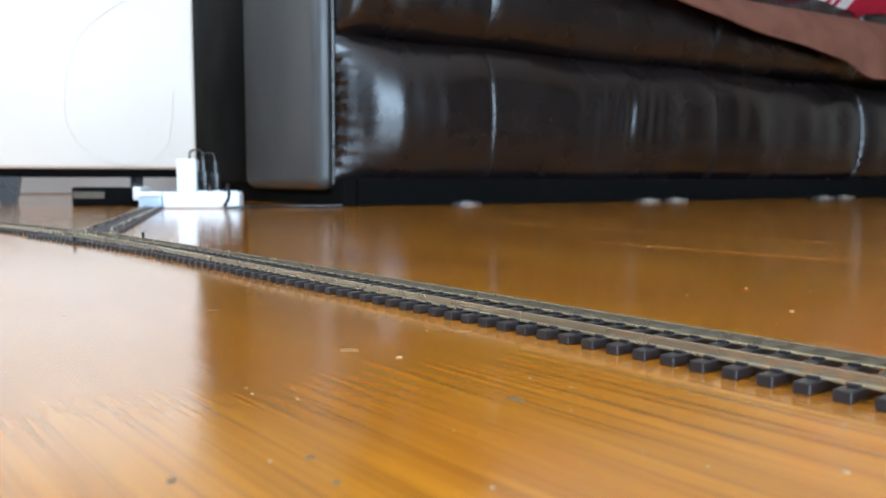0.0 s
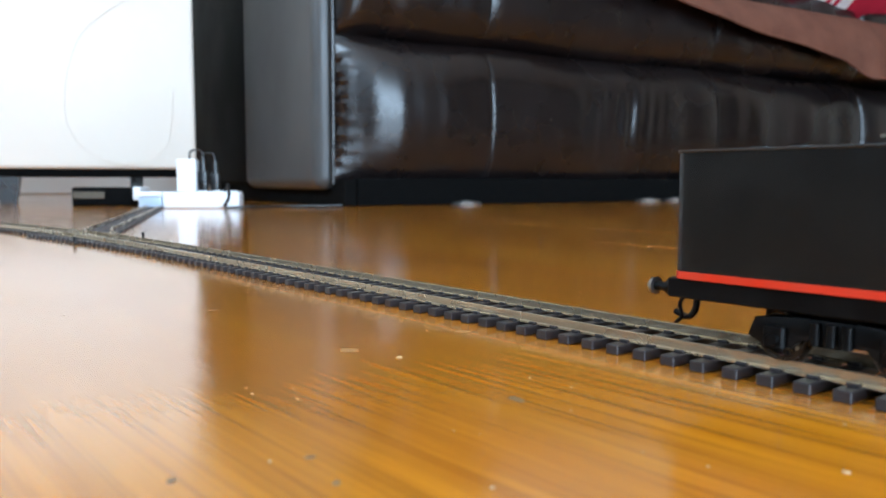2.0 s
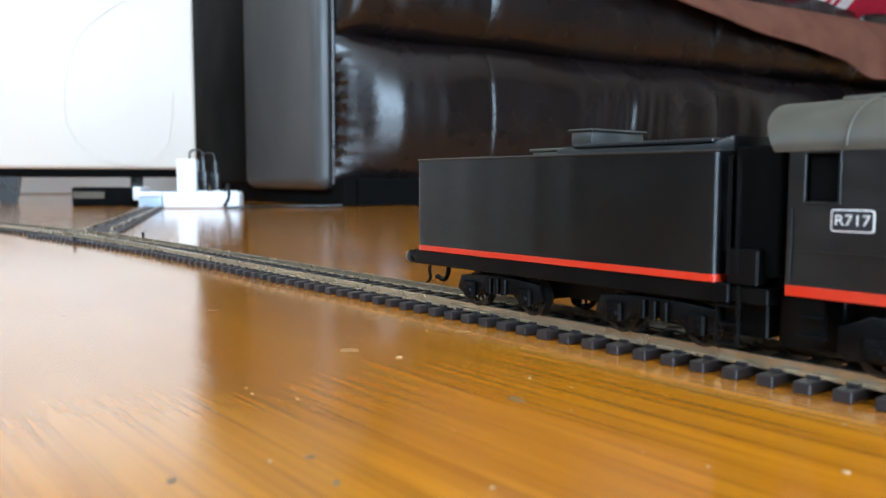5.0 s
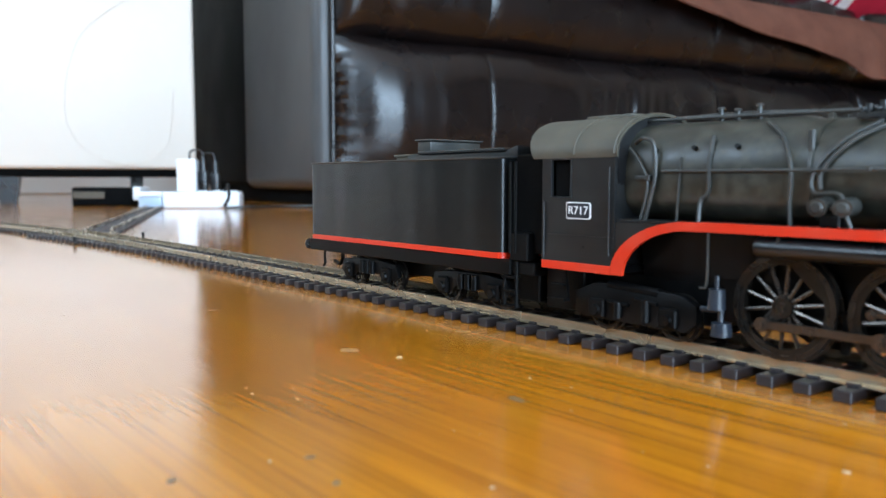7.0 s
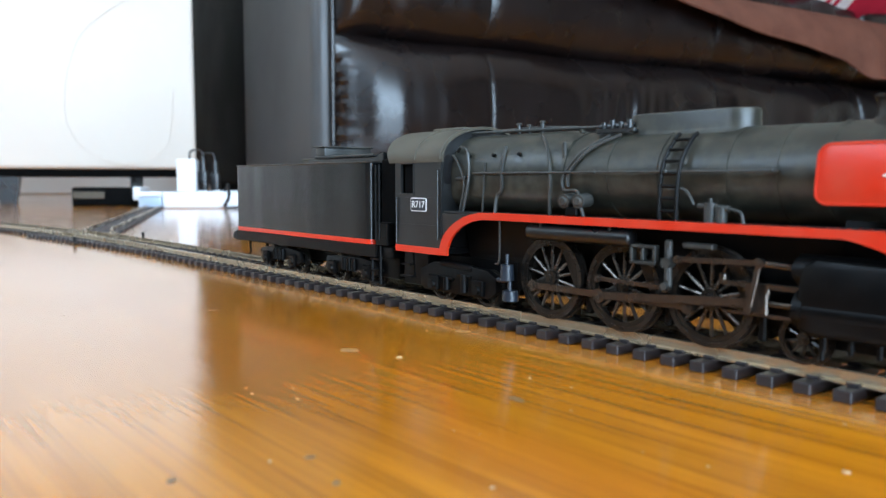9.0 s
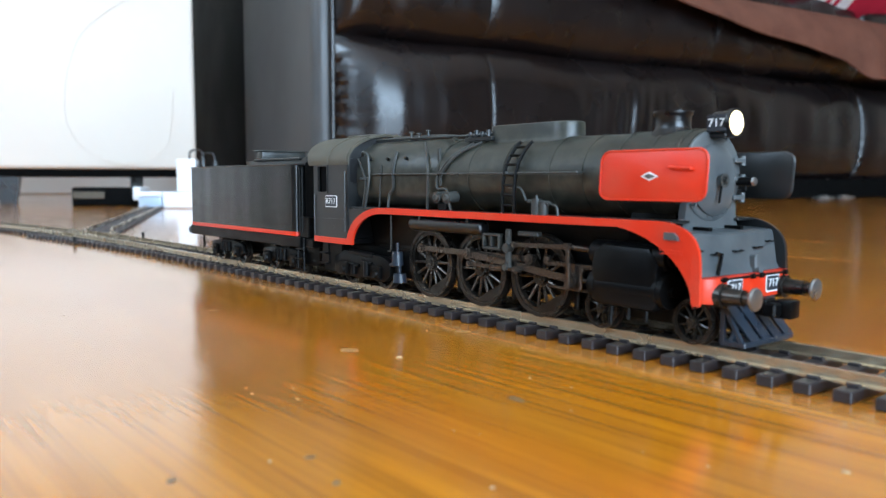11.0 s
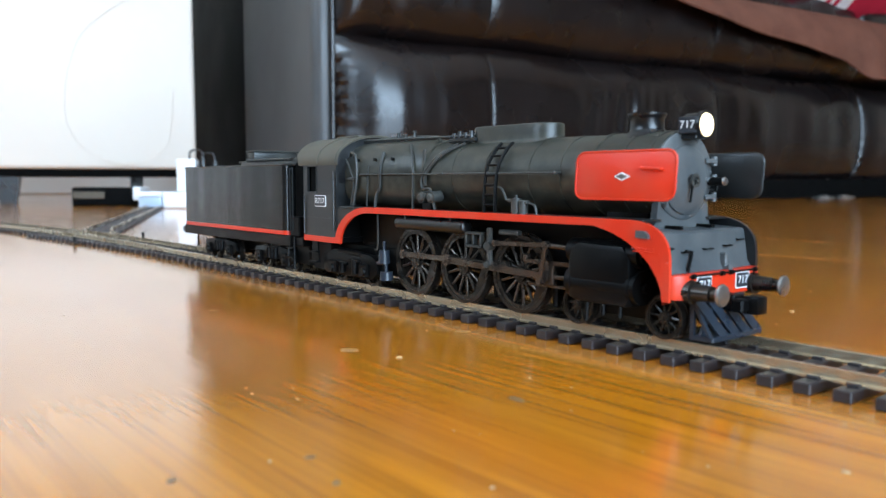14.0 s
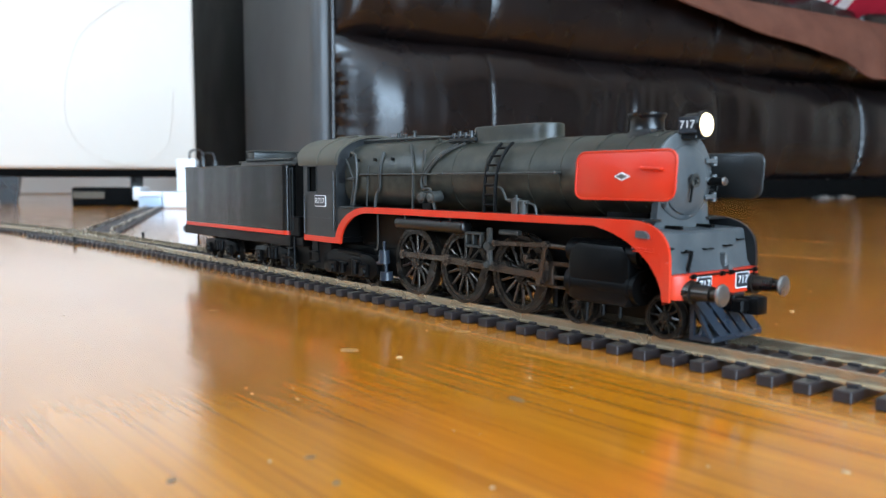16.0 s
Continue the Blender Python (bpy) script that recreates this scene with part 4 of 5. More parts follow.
    for k in range(33):
        a = radians(-97 + 194 * k / 32)
        outer.append((17.2 * math.sin(a), 45.6 + 10.0 * math.cos(a)))
        inner.append((16.6 * math.sin(a), 45.6 + 9.4 * math.cos(a)))
    rings = []
    for x, back in ((-83.2, 0), (-106, 0), (-110, 1)):
        rings.append([(x - (4.5 * math.cos(radians(-97 + 194 * k / 32)) if back else 0), *outer[k]) for k in range(33)] + [(x - (4.5 * math.cos(radians(-97 + 194 * k / 32)) if back else 0), *inner[k]) for k in reversed(range(33))])
    loft(bm, rings)
    roof = part("cab_roof", bm, ROOF_GREY, loco, "dusty grey curved cab roof")
    for x in (-84.0, -96.0):
        bm = bmesh.new()
        pipe(bm, [(x, 17.3 * math.sin(a), 45.6 + 10.1 * math.cos(a)) for a in (radians(-92 + 184 * k / 24) for k in range(25))], 0.3, 6)
        part("roof_rib", bm, ROOF_GREY, roof)
    bm = bmesh.new()
    box(bm, -103, -88, -5, 5, 54.6, 56.0, 0.5, 2)
    part("roof_ventilator", bm, ROOF_GREY, roof)

    # running boards and the red valance that sweeps up from the cab and down to the buffer beam
    def board(bm, s):
        return box(bm, -83.8, 44, *sorted((s * 9.5, s * 16.2)), 28.5, 29.2, 0.1)
    mirrored(board, "running_board", LOCO_BLACK, loco)

    def sheet(bm, s):
        top = [(-84.0 + 0.5 * k, 28.45) for k in range(41)]
        low = [(x, 15.6 + 13.4 * math.sqrt(max(0, 1 - ((-64 - x) / 20.3) ** 2)) - 0.3) for x, _ in top]
        return strip(bm, top, low, s * 16.35 - 0.25, s * 16.35 + 0.25)
    mirrored(sheet, "side_sheet", LOCO_BLACK, loco)

    def flare(bm, s):
        """The front skirts spread outwards towards the buffer beam."""
        for v in bm.verts:
            q = max(0.0, min(1.0, (v.co.x - 30) / 20.7)) ** 2
            v.co.x, v.co.y = v.co.x + 1.0 * q, v.co.y + s * 0.5 * q
        return bm

    def valance(bm, s, inner=False):
        top = [(-64 - 21 * math.sin(a), 15.3 + 14 * math.cos(a)) for a in (radians(90 - 7.5 * k) for k in range(12))] + [(-60 + 96 * k / 16, 29.3 - 0.15 * k / 16) for k in range(17)]
        low = [(-64 - 17.4 * math.sin(a), 15.3 + 11.9 * math.cos(a)) for a in (radians(90 - 7.5 * k) for k in range(12))] + [(-60 + 82 * k / 16, 27.2 + 0.05 * k / 16) for k in range(17)]
        for k in range(1, 17):
            a, b = radians(90 * k / 16), radians(8 + 82 * k / 16)
            top.append((38.6 + 12.4 * math.sin(a) ** 0.8, 16.1 + 13.1 * max(0.0, math.cos(a)) ** 0.55))
            low.append((24.4 + 25.0 * math.sin(b), 9.6 + 18.2 * math.cos(b)))
        top.append((51.0, 10.4))
        low.append((49.4, 10.4))
        if inner:
            strip(bm, [(x + 0.15, z + 0.12) for x, z in top], low, s * 15.9, s * 16.95)
        else:
            strip(bm, top, low, s * 16.6 - 0.4, s * 16.6 + 0.4)
        return flare(bm, s)
    for v in mirrored(valance, "valance", RED_PAINT, loco, "bright red valance along the running board"):
        s = 1 if v.data.vertices[0].co.y > 0 else -1
        if s > 0:
            part("inner_face", valance(bmesh.new(), s, True), LOCO_BLACK, v, "dusty dark inner face of the valance")
        bm = bmesh.new()
        prism(bm, [(42.9, 25.0), (46.2, 24.9), (46.0, 25.9), (45.1, 26.7), (42.9, 26.7)], s * 17.3 - 0.5, s * 17.3 + 0.5)
        flare(bm, s)
        part("lamp_opening", bm, SMOKEBOX_GREY, v, "small grey opening")
        bm = bmesh.new()
        box(bm, 41.8, 47.2, s * 17.12 - 0.12, s * 17.12 + 0.12, 21.6, 21.85)
        box(bm, 48.6, 48.85, s * 17.02 - 0.08, s * 17.02 + 0.08, 15.5, 21.6)
        for k in range(7):
            bmesh.ops.create_icosphere(bm, subdivisions=1, radius=0.17, matrix=Matrix.Translation((50.3, s * 17.0, 13.5 + k)))
            bmesh.ops.create_icosphere(bm, subdivisions=1, radius=0.17, matrix=Matrix.Translation((41.6 + 0.9 * k, s * 17.0, 22.5)))
        part("panel_joint", flare(bm, s), RED_PAINT, v)
        bm = bmesh.new()
        for k in range(52):
            bmesh.ops.create_icosphere(bm, subdivisions=1, radius=0.14, matrix=Matrix.Translation((-62 + 1.9 * k, s * 16.6, 29.36)))
        part("rivets", bm, RED_PAINT, v)

    # front apron, its side arches, the buffer beam
    bm = bmesh.new()
    prof = [(38, 27.0), (46.6, 26.6), (48.6, 26.4), (49.0, 25.9), (49.6, 22), (50.2, 18.0), (51.0, 16.74)]
    rows = []
    for k in range(13):
        y = -16.15 + 32.3 * k / 12
        bow = 0.9 * (1 - (y / 16.2) ** 2)
        rows.append([bm.verts.new((x + bow * min(1, i / 3), y, z)) for i, (x, z) in enumerate(prof)] + [bm.verts.new((x - 0.8 + bow * min(1, i / 3), y, z - 0.8)) for i, (x, z) in reversed(list(enumerate(prof)))])
    for a, b in zip(rows, rows[1:]):
        for k in range(len(a)):
            q = (k + 1) % len(a)
            bm.faces.new((a[k], a[q], b[q], b[k]))
    bm.faces.new(rows[0])
    bm.faces.new(rows[-1])
    apron = part("front_apron", bm, SMOKEBOX_GREY, loco, "dusty grey curved front apron")
    for y, z, l in ((-9.5, 21.6, 2.4), (-1.6, 22.0, 2.8), (6.6, 22.4, 2.8), (12.6, 23.6, 2.0), (-14.6, 22.6, 1.0)):
        bm = bmesh.new()
        x = 49.6 + 0.9 * (1 - (y / 16.2) ** 2) + 0.2 * (22 - z)
        pipe(bm, [(x - 0.2, y - l / 2, z), (x + 0.9, y - l / 2, z), (x + 0.9, y + l / 2, z), (x - 0.2, y + l / 2, z)], 0.22, 6)
        part("grab_rail", bm, FRAME_BLACK, apron)
    bm = bmesh.new()
    box(bm, 50.6, 52.4, 3.4, 4.8, 16.6, 20.8, 0.3)
    rod(bm, (51.4, 4.1, 16.8), (53.2, 4.1, 17.2), 0.9)
    part("lamp_bracket", bm, SMOKEBOX_GREY, apron)
    bm = bmesh.new()
    pipe(bm, [(51.6, -10.2, 17.0), (51.2, -8.6, 19.6), (51.0, -7.8, 21.6), (50.8, -9.8, 21.8)], 0.4)
    part("drain_pipe", bm, FRAME_BLACK, apron)
    bm = bmesh.new()
    ends = []
    for y0, sgn in ((-17.2, 1), (17.2, -1)):
        for k in range(7):
            a = radians(15 * k)
            ends.append((y0 + sgn * 4 * (1 - math.cos(a)), 50.8 + 3.2 * math.sin(a)))
    left, right = ends[:7], ends[7:]
    outline = [(x, y) for y, x in left] + [(x, y) for y, x in reversed(right)] + [(49.6, 17.0), (49.6, -17.0)]
    prism(bm, outline, 10.9, 16.6, "xy", 0.15)
    beam = part("buffer_beam", bm, RED_PAINT, loco, "bright red buffer beam with rounded ends")
    for y in (-7.6, 7.6):
        bm = bmesh.new()
        prism(bm, rounded(5.6, 4.2, 0.5, 4, y, 14.0), 53.95, 54.15, "yz")
        q = part("number_panel", bm, WHITE_PAINT, beam, "white-edged dark number panel")
        bm = bmesh.new()
        prism(bm, rounded(5.0, 3.5, 0.4, 4, y, 14.0), 54.15, 54.25, "yz")
        part("panel_face", bm, SIGN_BLUE, q)
        lettering("717", 2.7, WHITE_PAINT, q, mm(54.3, y, 14.0, 90, 0, 90))
    for s in (-1, 1):
        bm = bmesh.new()
        y = s * 12.4
        rod(bm, (53.2, y, 12.7), (54.9, y, 12.7), 3.0, 2.7, 22)
        rod(bm, (54.8, y, 12.7), (59.2, y, 12.7), 2.0, 1.85, 20)
        rod(bm, (59.0, y, 12.7), (61.2, y, 12.7), 1.35, seg=14)
        buf = part("buffer", bm, TYRE_STEEL, loco, "dark steel sprung buffer")
        bm = bmesh.new()
        loft(bm, [[(x, y + r * math.sin(a), 12.7 + 1.08 * r * math.cos(a)) for a in (2 * math.pi * k / 26 for k in range(26))] for x, r in ((60.8, 1.2), (61.1, 2.3), (61.5, 2.5), (61.9, 2.25), (62.15, 1.2), (62.2, 0.3))])
        part("buffer_head", bm, STEEL, buf, "worn round steel buffer head")
    bm = bmesh.new()
    pipe(bm, [(53.6, -13, 16.0), (54.3, -13, 16.3), (54.3, 13.6, 16.3), (53.6, 13.6, 16.0)], 0.28)
    for y in (-12, -1, 2.5, 12.5):
        rod(bm, (53.5, y, 16.0), (54.8, y, 16.4), 0.6)
    part("beam_rail", bm, FRAME_BLACK, beam)
    # pilot: a sloping plate with slots, stiffened by a bracket at each end
    bm = bmesh.new()
    strip(bm, [(52.4, 10.8), (53.2, 10.8)], [(57.4, 1.2), (58.2, 1.2)], -10.4, -9.4)
    prism(bm, [(-10.4, 10.6), (-9.2, 10.6), (-9.6, 2.2), (-10.4, 1.0)], 52.6, 53.6, "yz")
    prism(bm, [(-10.2, 1.2), (-9.0, 1.2), (-3.4, 10.4), (-4.8, 10.4)], 54.2, 55.0, "yz")
    pilot = part("pilot", bm, PLASTIC_BLUE_GREY, loco, "dark grey slotted pilot under the buffer beam")
    bm = bmesh.new()
    box(bm, 53.0, 58.4, -10.3, 9.2, 0.9, 2.2, 0.2)
    part("bottom_bar", bm, PLASTIC_BLUE_GREY, pilot)
    bm = bmesh.new()
    box(bm, 52.6, 54.0, -9.8, 9.0, 9.6, 11.0, 0.2)
    part("top_bar", bm, PLASTIC_BLUE_GREY, pilot)
    for k in range(4):
        y = -6.6 + 4.5 * k
        bm = bmesh.new()
        loft(bm, [[(x, y + dy + sh, z) for x, dy in ((x0, -1.7), (x0 + 0.7, -1.7), (x0 + 0.7, 1.7), (x0, 1.7))] for x0, z, sh in ((53.6, 10.4, -3.0), (57.6, 1.6, 1.4))])
        part("slat", bm, PLASTIC_BLUE_GREY, pilot)
    bm = bmesh.new()
    box(bm, 53.8, 58.0, -2.0, 2.2, 7.4, 11.4, 0.4)
    box(bm, 58.6, 62.4, 0.2, 4.4, 6.8, 11.2, 0.5, 2)
    box(bm, 57.4, 60.4, -2.6, 0.4, 7.4, 10.6, 0.4)
    part("coupler", bm, FRAME_BLACK, loco, "black knuckle coupler")

    # frames, cylinders and slide bars
    bm = bmesh.new()
    for s in (-1, 1):
        box(bm, -80, 47, s * 6.2 - 0.6, s * 6.2 + 0.6, 6.0, 27.5)
    box(bm, -80, 40, -6, 6, 20, 28.4)
    part("frame", bm, FRAME_BLACK, loco)
    bm = bmesh.new()
    box(bm, -111, -98, -10.5, 10.5, 3.2, 15.0, 0.4)
    part("drag_box", bm, FRAME_BLACK, loco)
    bm = bmesh.new()
    box(bm, -98, -62, -7.0, 7.0, 4.0, 14.5, 0.4)
    part("truck_centre", bm, FRAME_BLACK, loco)
    bm = bmesh.new()
    loft(bm, [fire_box_low(x) for x in (-83, -50)])
    part("ashpan", bm, FRAME_BLACK, loco)
    for s in (-1, 1):
        bm = bmesh.new()
        prism(bm, [(21.5, 8.2), (24, 7.2), (39, 7.2), (40, 8.5), (40, 19.5), (38, 22.5), (25, 22.9), (22.5, 21.5), (21.5, 18)], *sorted((s * 8.0, s * 16.0)), "xz", 1.2)
        cyl = part("cylinder", bm, FRAME_BLACK, loco, "smooth black cylinder block")
        bm = bmesh.new()
        rod(bm, (20.5, s * 12.2, 20.2), (41.6, s * 12.2, 20.2), 3.3, seg=28)
        rod(bm, (19.6, s * 12.2, 20.2), (42.3, s * 12.2, 20.2), 2.2, seg=20)
        rod(bm, (20.6, s * 11.9, 12.0), (41.4, s * 11.9, 12.0), 4.3, seg=32)
        for x in (22.2, 39.6):
            rod(bm, (x - 0.4, s * 11.9, 12.0), (x + 0.4, s * 11.9, 12.0), 4.5, seg=32)
        rod(bm, (41.3, s * 12.0, 12.0), (42.4, s * 12.0, 12.0), 1.2, seg=12)
        part("cylinder_cover", bm, FRAME_BLACK, cyl)
        bm = bmesh.new()
        for k in range(3):
            rod(bm, (26 + 5 * k, s * 13.6, 4.2), (26 + 5 * k, s * 13.6, 7.6), 0.5)
        part("drain_cock", bm, FRAME_BLACK, cyl)
        bm = bmesh.new()
        box(bm, 4.5, 21.4, *sorted((s * 11.4, s * 13.4)), 15.3, 16.6, 0.15)
        box(bm, 4.5, 21.4, *sorted((s * 11.4, s * 12.4)), 9.0, 9.9, 0.15)
        box(bm, 3.4, 5.0, *sorted((s * 11.4, s * 13.3)), 15.4, 18.0, 0.3)
        part("slide_bar", bm, ROD_STEEL, loco, "dull brown steel slide bar")
        bm = bmesh.new()
        rod(bm, (-49.6, s * 14.6, 24.5), (-18.2, s * 14.6, 24.5), 2.2, seg=22)
        bmesh.ops.create_uvsphere(bm, u_segments=20, v_segments=10, radius=2.18, matrix=Matrix.Translation((-18.2, s * 14.6, 24.5)) @ Matrix.Diagonal((0.45, 1, 1, 1)))
        bmesh.ops.create_uvsphere(bm, u_segments=20, v_segments=10, radius=2.18, matrix=Matrix.Translation((-49.6, s * 14.6, 24.5)) @ Matrix.Diagonal((0.45, 1, 1, 1)))
        tank = part("air_reservoir", bm, PLASTIC_BLACK, loco, "long black air reservoir")
        for x in (-45, -23):
            bm = bmesh.new()
            box(bm, x - 0.4, x + 0.4, *sorted((s * 12.6, s * 16.3)), 25.6, 28.4)
            part("strap", bm, LOCO_BLACK, tank)
        # expansion link, its bracket and the fixed valve gear
        bm = bmesh.new()
        box(bm, -8.6, -6.8, *sorted((s * 14.3, s * 15.5)), 13.4, 24.8, 0.35)
        box(bm, -8.1, -7.3, *sorted((s * 15.4, s * 15.8)), 15.2, 23.0, 0.15)
        rod(bm, (-7.6, s * 14.0, 19.4), (-7.6, s * 16.2, 19.4), 1.3, seg=12)
        rod(bm, (-8.2, s * 14.0, 13.8), (-8.2, s * 16.0, 13.8), 0.9, seg=12)
        part("expansion_link", bm, PIPE_GREY, loco, "curved steel expansion link")
        bm = bmesh.new()
        for q in ((-18, -11, 22.4, 23.2), (-18, -11, 18.4, 19.2), (-18, -17.2, 19.2, 22.4), (-15, -14.2, 19.2, 22.4), (-11.8, -11, 19.2, 22.4)):
            box(bm, q[0], q[1], *sorted((s * 13.4, s * 15.2)), q[2], q[3], 0.15)
        box(bm, -4.4, 3.0, *sorted((s * 13.0, s * 15.0)), 23.0, 24.4, 0.3)
        part("gear_bracket", bm, PIPE_GREY, loco)
        bm = bmesh.new()
        link_rod(bm, 18.8, 0.65, big=1.0)
        part("radius_rod", bm, ROD_STEEL, loco, "dull steel radius rod", at=mm(-5.2, s * 14.9, 20.4, 0, -2, 0))
        bm = bmesh.new()
        rod(bm, (13.4, s * 14.4, 21.0), (22, s * 13.0, 20.4), 0.7)
        part("valve_spindle", bm, ROD_STEEL, loco)

    # fittings along the boiler
    for s in (-1, 1):
        bm = bmesh.new()
        pipe(bm, [(-73.5, s * 13.9, 40.8), (15.2, s * 13.2, 40.7)], 0.33)
        rail = part("handrail", bm, PIPE_GREY, loco, "thin grey handrail along the boiler")
        for x in (-70, -52, -30, -10, 14.6):
            bm = bmesh.new()
            rod(bm, (x, s * 11.2, 40.7), (x, s * 13.6, 40.75), 0.3)
            bmesh.ops.create_icosphere(bm, subdivisions=2, radius=0.55, matrix=Matrix.Translation((x, s * 13.6, 40.75)))
            part("stanchion", bm, PIPE_GREY, rail)
        bm = bmesh.new()
        for x in (-11.0, -6.6):
            pipe(bm, curve_points([(x, s * 14.0, 29.3), (x, s * 14.0, 36), (x + 0.2, s * 13.0, 43.0), (x + 0.6, s * 10.2, 47.9), (x + 0.9, s * 8.4, 49.8)], 4), 0.5, 6)
        ladder = part("ladder", bm, FRAME_BLACK, loco, "black ladder up the boiler side")
        for z, y, dx in ((31.5, 14.0, 0), (34.4, 14.0, 0), (37.3, 13.9, 0), (40.2, 13.6, 0.1), (43.2, 12.9, 0.2), (45.9, 11.6, 0.4), (48.3, 9.9, 0.8)):
            bm = bmesh.new()
            rod(bm, (-11.0 + dx, s * y, z), (-6.6 + dx, s * y, z), 0.42, seg=8)
            part("rung", bm, FRAME_BLACK, ladder)
        # air pump and feed pump on the running board
        pump = part("air_pump", rod(rod(bmesh.new(), (-36, s * 13.6, 33.4), (-36, s * 13.6, 33.6), 0.1), (-39.4, s * 13.4, 33.0), (-33.0, s * 13.4, 33.0), 0.6), PIPE_GREY, loco, "small grey twin-drum pump on the running board")
        for x in (-38.4, -33.7):
            bm = bmesh.new()
            rod(bm, (x, s * 11.5, 33.6), (x, s * 15.2, 33.2), 1.85, 1.85, 20)
            rod(bm, (x, s * 15.2, 33.2), (x, s * 15.6, 33.2), 1.4, 0.9, 16)
            part("drum", bm, PIPE_GREY, pump)
        bm = bmesh.new()
        box(bm, -38.0, -34.2, *sorted((s * 12.4, s * 15.0)), 29.2, 31.6, 0.3)
        part("foot", bm, FRAME_BLACK, pump)
        bm = bmesh.new()
        rod(bm, (1.6, s * 14.0, 29.2), (1.6, s * 14.0, 33.6), 1.35, seg=16)
        rod(bm, (4.2, s * 14.0, 29.2), (4.2, s * 14.0, 32.8), 1.2, seg=16)
        rod(bm, (-1.2, s * 14.0, 32.8), (6.0, s * 14.0, 32.4), 0.7)
        rod(bm, (1.6, s * 14.0, 33.6), (1.6, s * 14.0, 34.6), 0.45)
        part("lubricator", bm, PIPE_GREY, loco, "small grey lubricator on the running board")
        # pipes that fall over the boiler
        for pts, r in (
            ([(-52, s * 8.5, 51.3), (-47, s * 11.8, 47.5), (-44.4, s * 13.5, 41), (-44.4, s * 13.6, 34), (-44.0, s * 13.9, 29.2)], 0.42),
            ([(-31, s * 6.6, 50.5), (-36, s * 10.6, 46.6), (-40.2, s * 12.8, 40.5), (-39.8, s * 13.4, 36.2), (-34.6, s * 14.4, 35.8), (-33.2, s * 14.4, 31.5), (-32.4, s * 14.4, 29.2)], 0.42),
            ([(-28, s * 6.2, 50.6), (-34, s * 10.6, 46.8), (-38.6, s * 12.7, 41.0), (-39.0, s * 12.9, 37.0)], 0.5),
            ([(-62, s * 12.2, 48.6), (-62, s * 13.7, 42), (-62, s * 13.7, 36), (-63.6, s * 13.9, 34), (-63.6, s * 14.6, 29.2)], 0.5),
            ([(-82, s * 12.0, 47.8), (-78.5, s * 14.0, 48.8), (-75.6, s * 14.2, 47.2), (-75.0, s * 14.2, 40), (-76.5, s * 14.2, 33), (-77.5, s * 14.2, 29.2)], 0.5),
            ([(-82.5, s * 13.6, 46.6), (-79, s * 14.4, 43), (-76.8, s * 14.4, 37.5), (-78.6, s * 14.4, 29.2)], 0.36),
            ([(-69, s * 13.4, 44), (-69, s * 13.9, 38), (-69.4, s * 14.0, 29.2)], 0.3),
            ([(-9.0, s * 13.6, 36.5), (-5.0, s * 13.4, 36.5), (-2.6, s * 13.6, 33.0)], 0.35),
            ([(6.0, s * 14.0, 32.4), (8.6, s * 14.2, 31.6), (9.2, s * 14.2, 29.2)], 0.35),
            ([(-60.4, s * 15.8, 28.4), (-60.4, s * 15.8, 16), (-62.0, s * 15.8, 14.5)], 0.3),
        ):
            bm = bmesh.new()
            pipe(bm, curve_points(pts, 5), r, 7)
            part("pipe", bm, PIPE_GREY, loco)
        bm = bmesh.new()
        box(bm, -77.6, -76.0, *sorted((s * 13.6, s * 14.8)), 38.4, 40.0, 0.3)
        rod(bm, (-80, s * 14.2, 39.2), (-76, s * 14.2, 39.2), 0.6)
        part("valve", bm, PIPE_GREY, loco)
        bm = bmesh.new()
        box(bm, -42.6, -41.2, *sorted((s * 10.6, s * 11.4)), 43.6, 49.2, 0.3)
        part("band_clip", bm, PIPE_GREY, loco)
        # injector below the running board
        bm = bmesh.new()
        rod(bm, (-58.9, s * 14.4, 9.8), (-58.9, s * 14.4, 14.4), 1.9, 1.7, 16)
        rod(bm, (-58.9, s * 14.4, 14.3), (-58.9, s * 14.4, 17.4), 0.5)
        rod(bm, (-62.4, s * 14.4, 9.6), (-58.9, s * 14.4, 9.8), 0.7)
        rod(bm, (-57.8, s * 14.4, 6.8), (-57.8, s * 14.4, 9.8), 0.6)
        rod(bm, (-57.6, s * 14.4, 4.0), (-57.6, s * 14.4, 7.0), 2.2, 2.0, 16)
        part("injector", bm, PLASTIC_BLUE_GREY, loco, "blue-grey metal injector")
    # lower frame of the trailing truck
    for s in (-1, 1):
        bm = bmesh.new()
        prism(bm, [(-98, 4.6), (-96, 3.2), (-67, 3.0), (-64, 5.4), (-64, 9.6), (-68, 11.8), (-82, 12.6), (-92, 12.4), (-98, 9.6)], *sorted((s * 11.6, s * 13.8)), "xz", 0.3)
        truck = part("trailing_truck", bm, FRAME_BLACK, loco, "dull black trailing truck side frame")
        for x in (-70.7, -90.7):
            bm = bmesh.new()
            box(bm, x - 2.4, x + 2.4, *sorted((s * 13.6, s * 15.0)), 3.6, 8.4, 0.4)
            rod(bm, (x, s * 14.8, 5.6), (x, s * 15.6, 5.6), 1.5, 1.2, 16)
            part("axlebox", bm, FRAME_BLACK, truck)
        for x, zz in ((-84.6, 8.2), (-76.8, 9.6)):
            bm = bmesh.new()
            rod(bm, (x, s * 14.2, 4.2), (x, s * 14.2, zz), 1.1)
            rod(bm, (x - 3, s * 14.2, zz), (x + 3, s * 14.2, zz - 0.6), 0.5)
            part("spring", bm, FRAME_BLACK, truck)
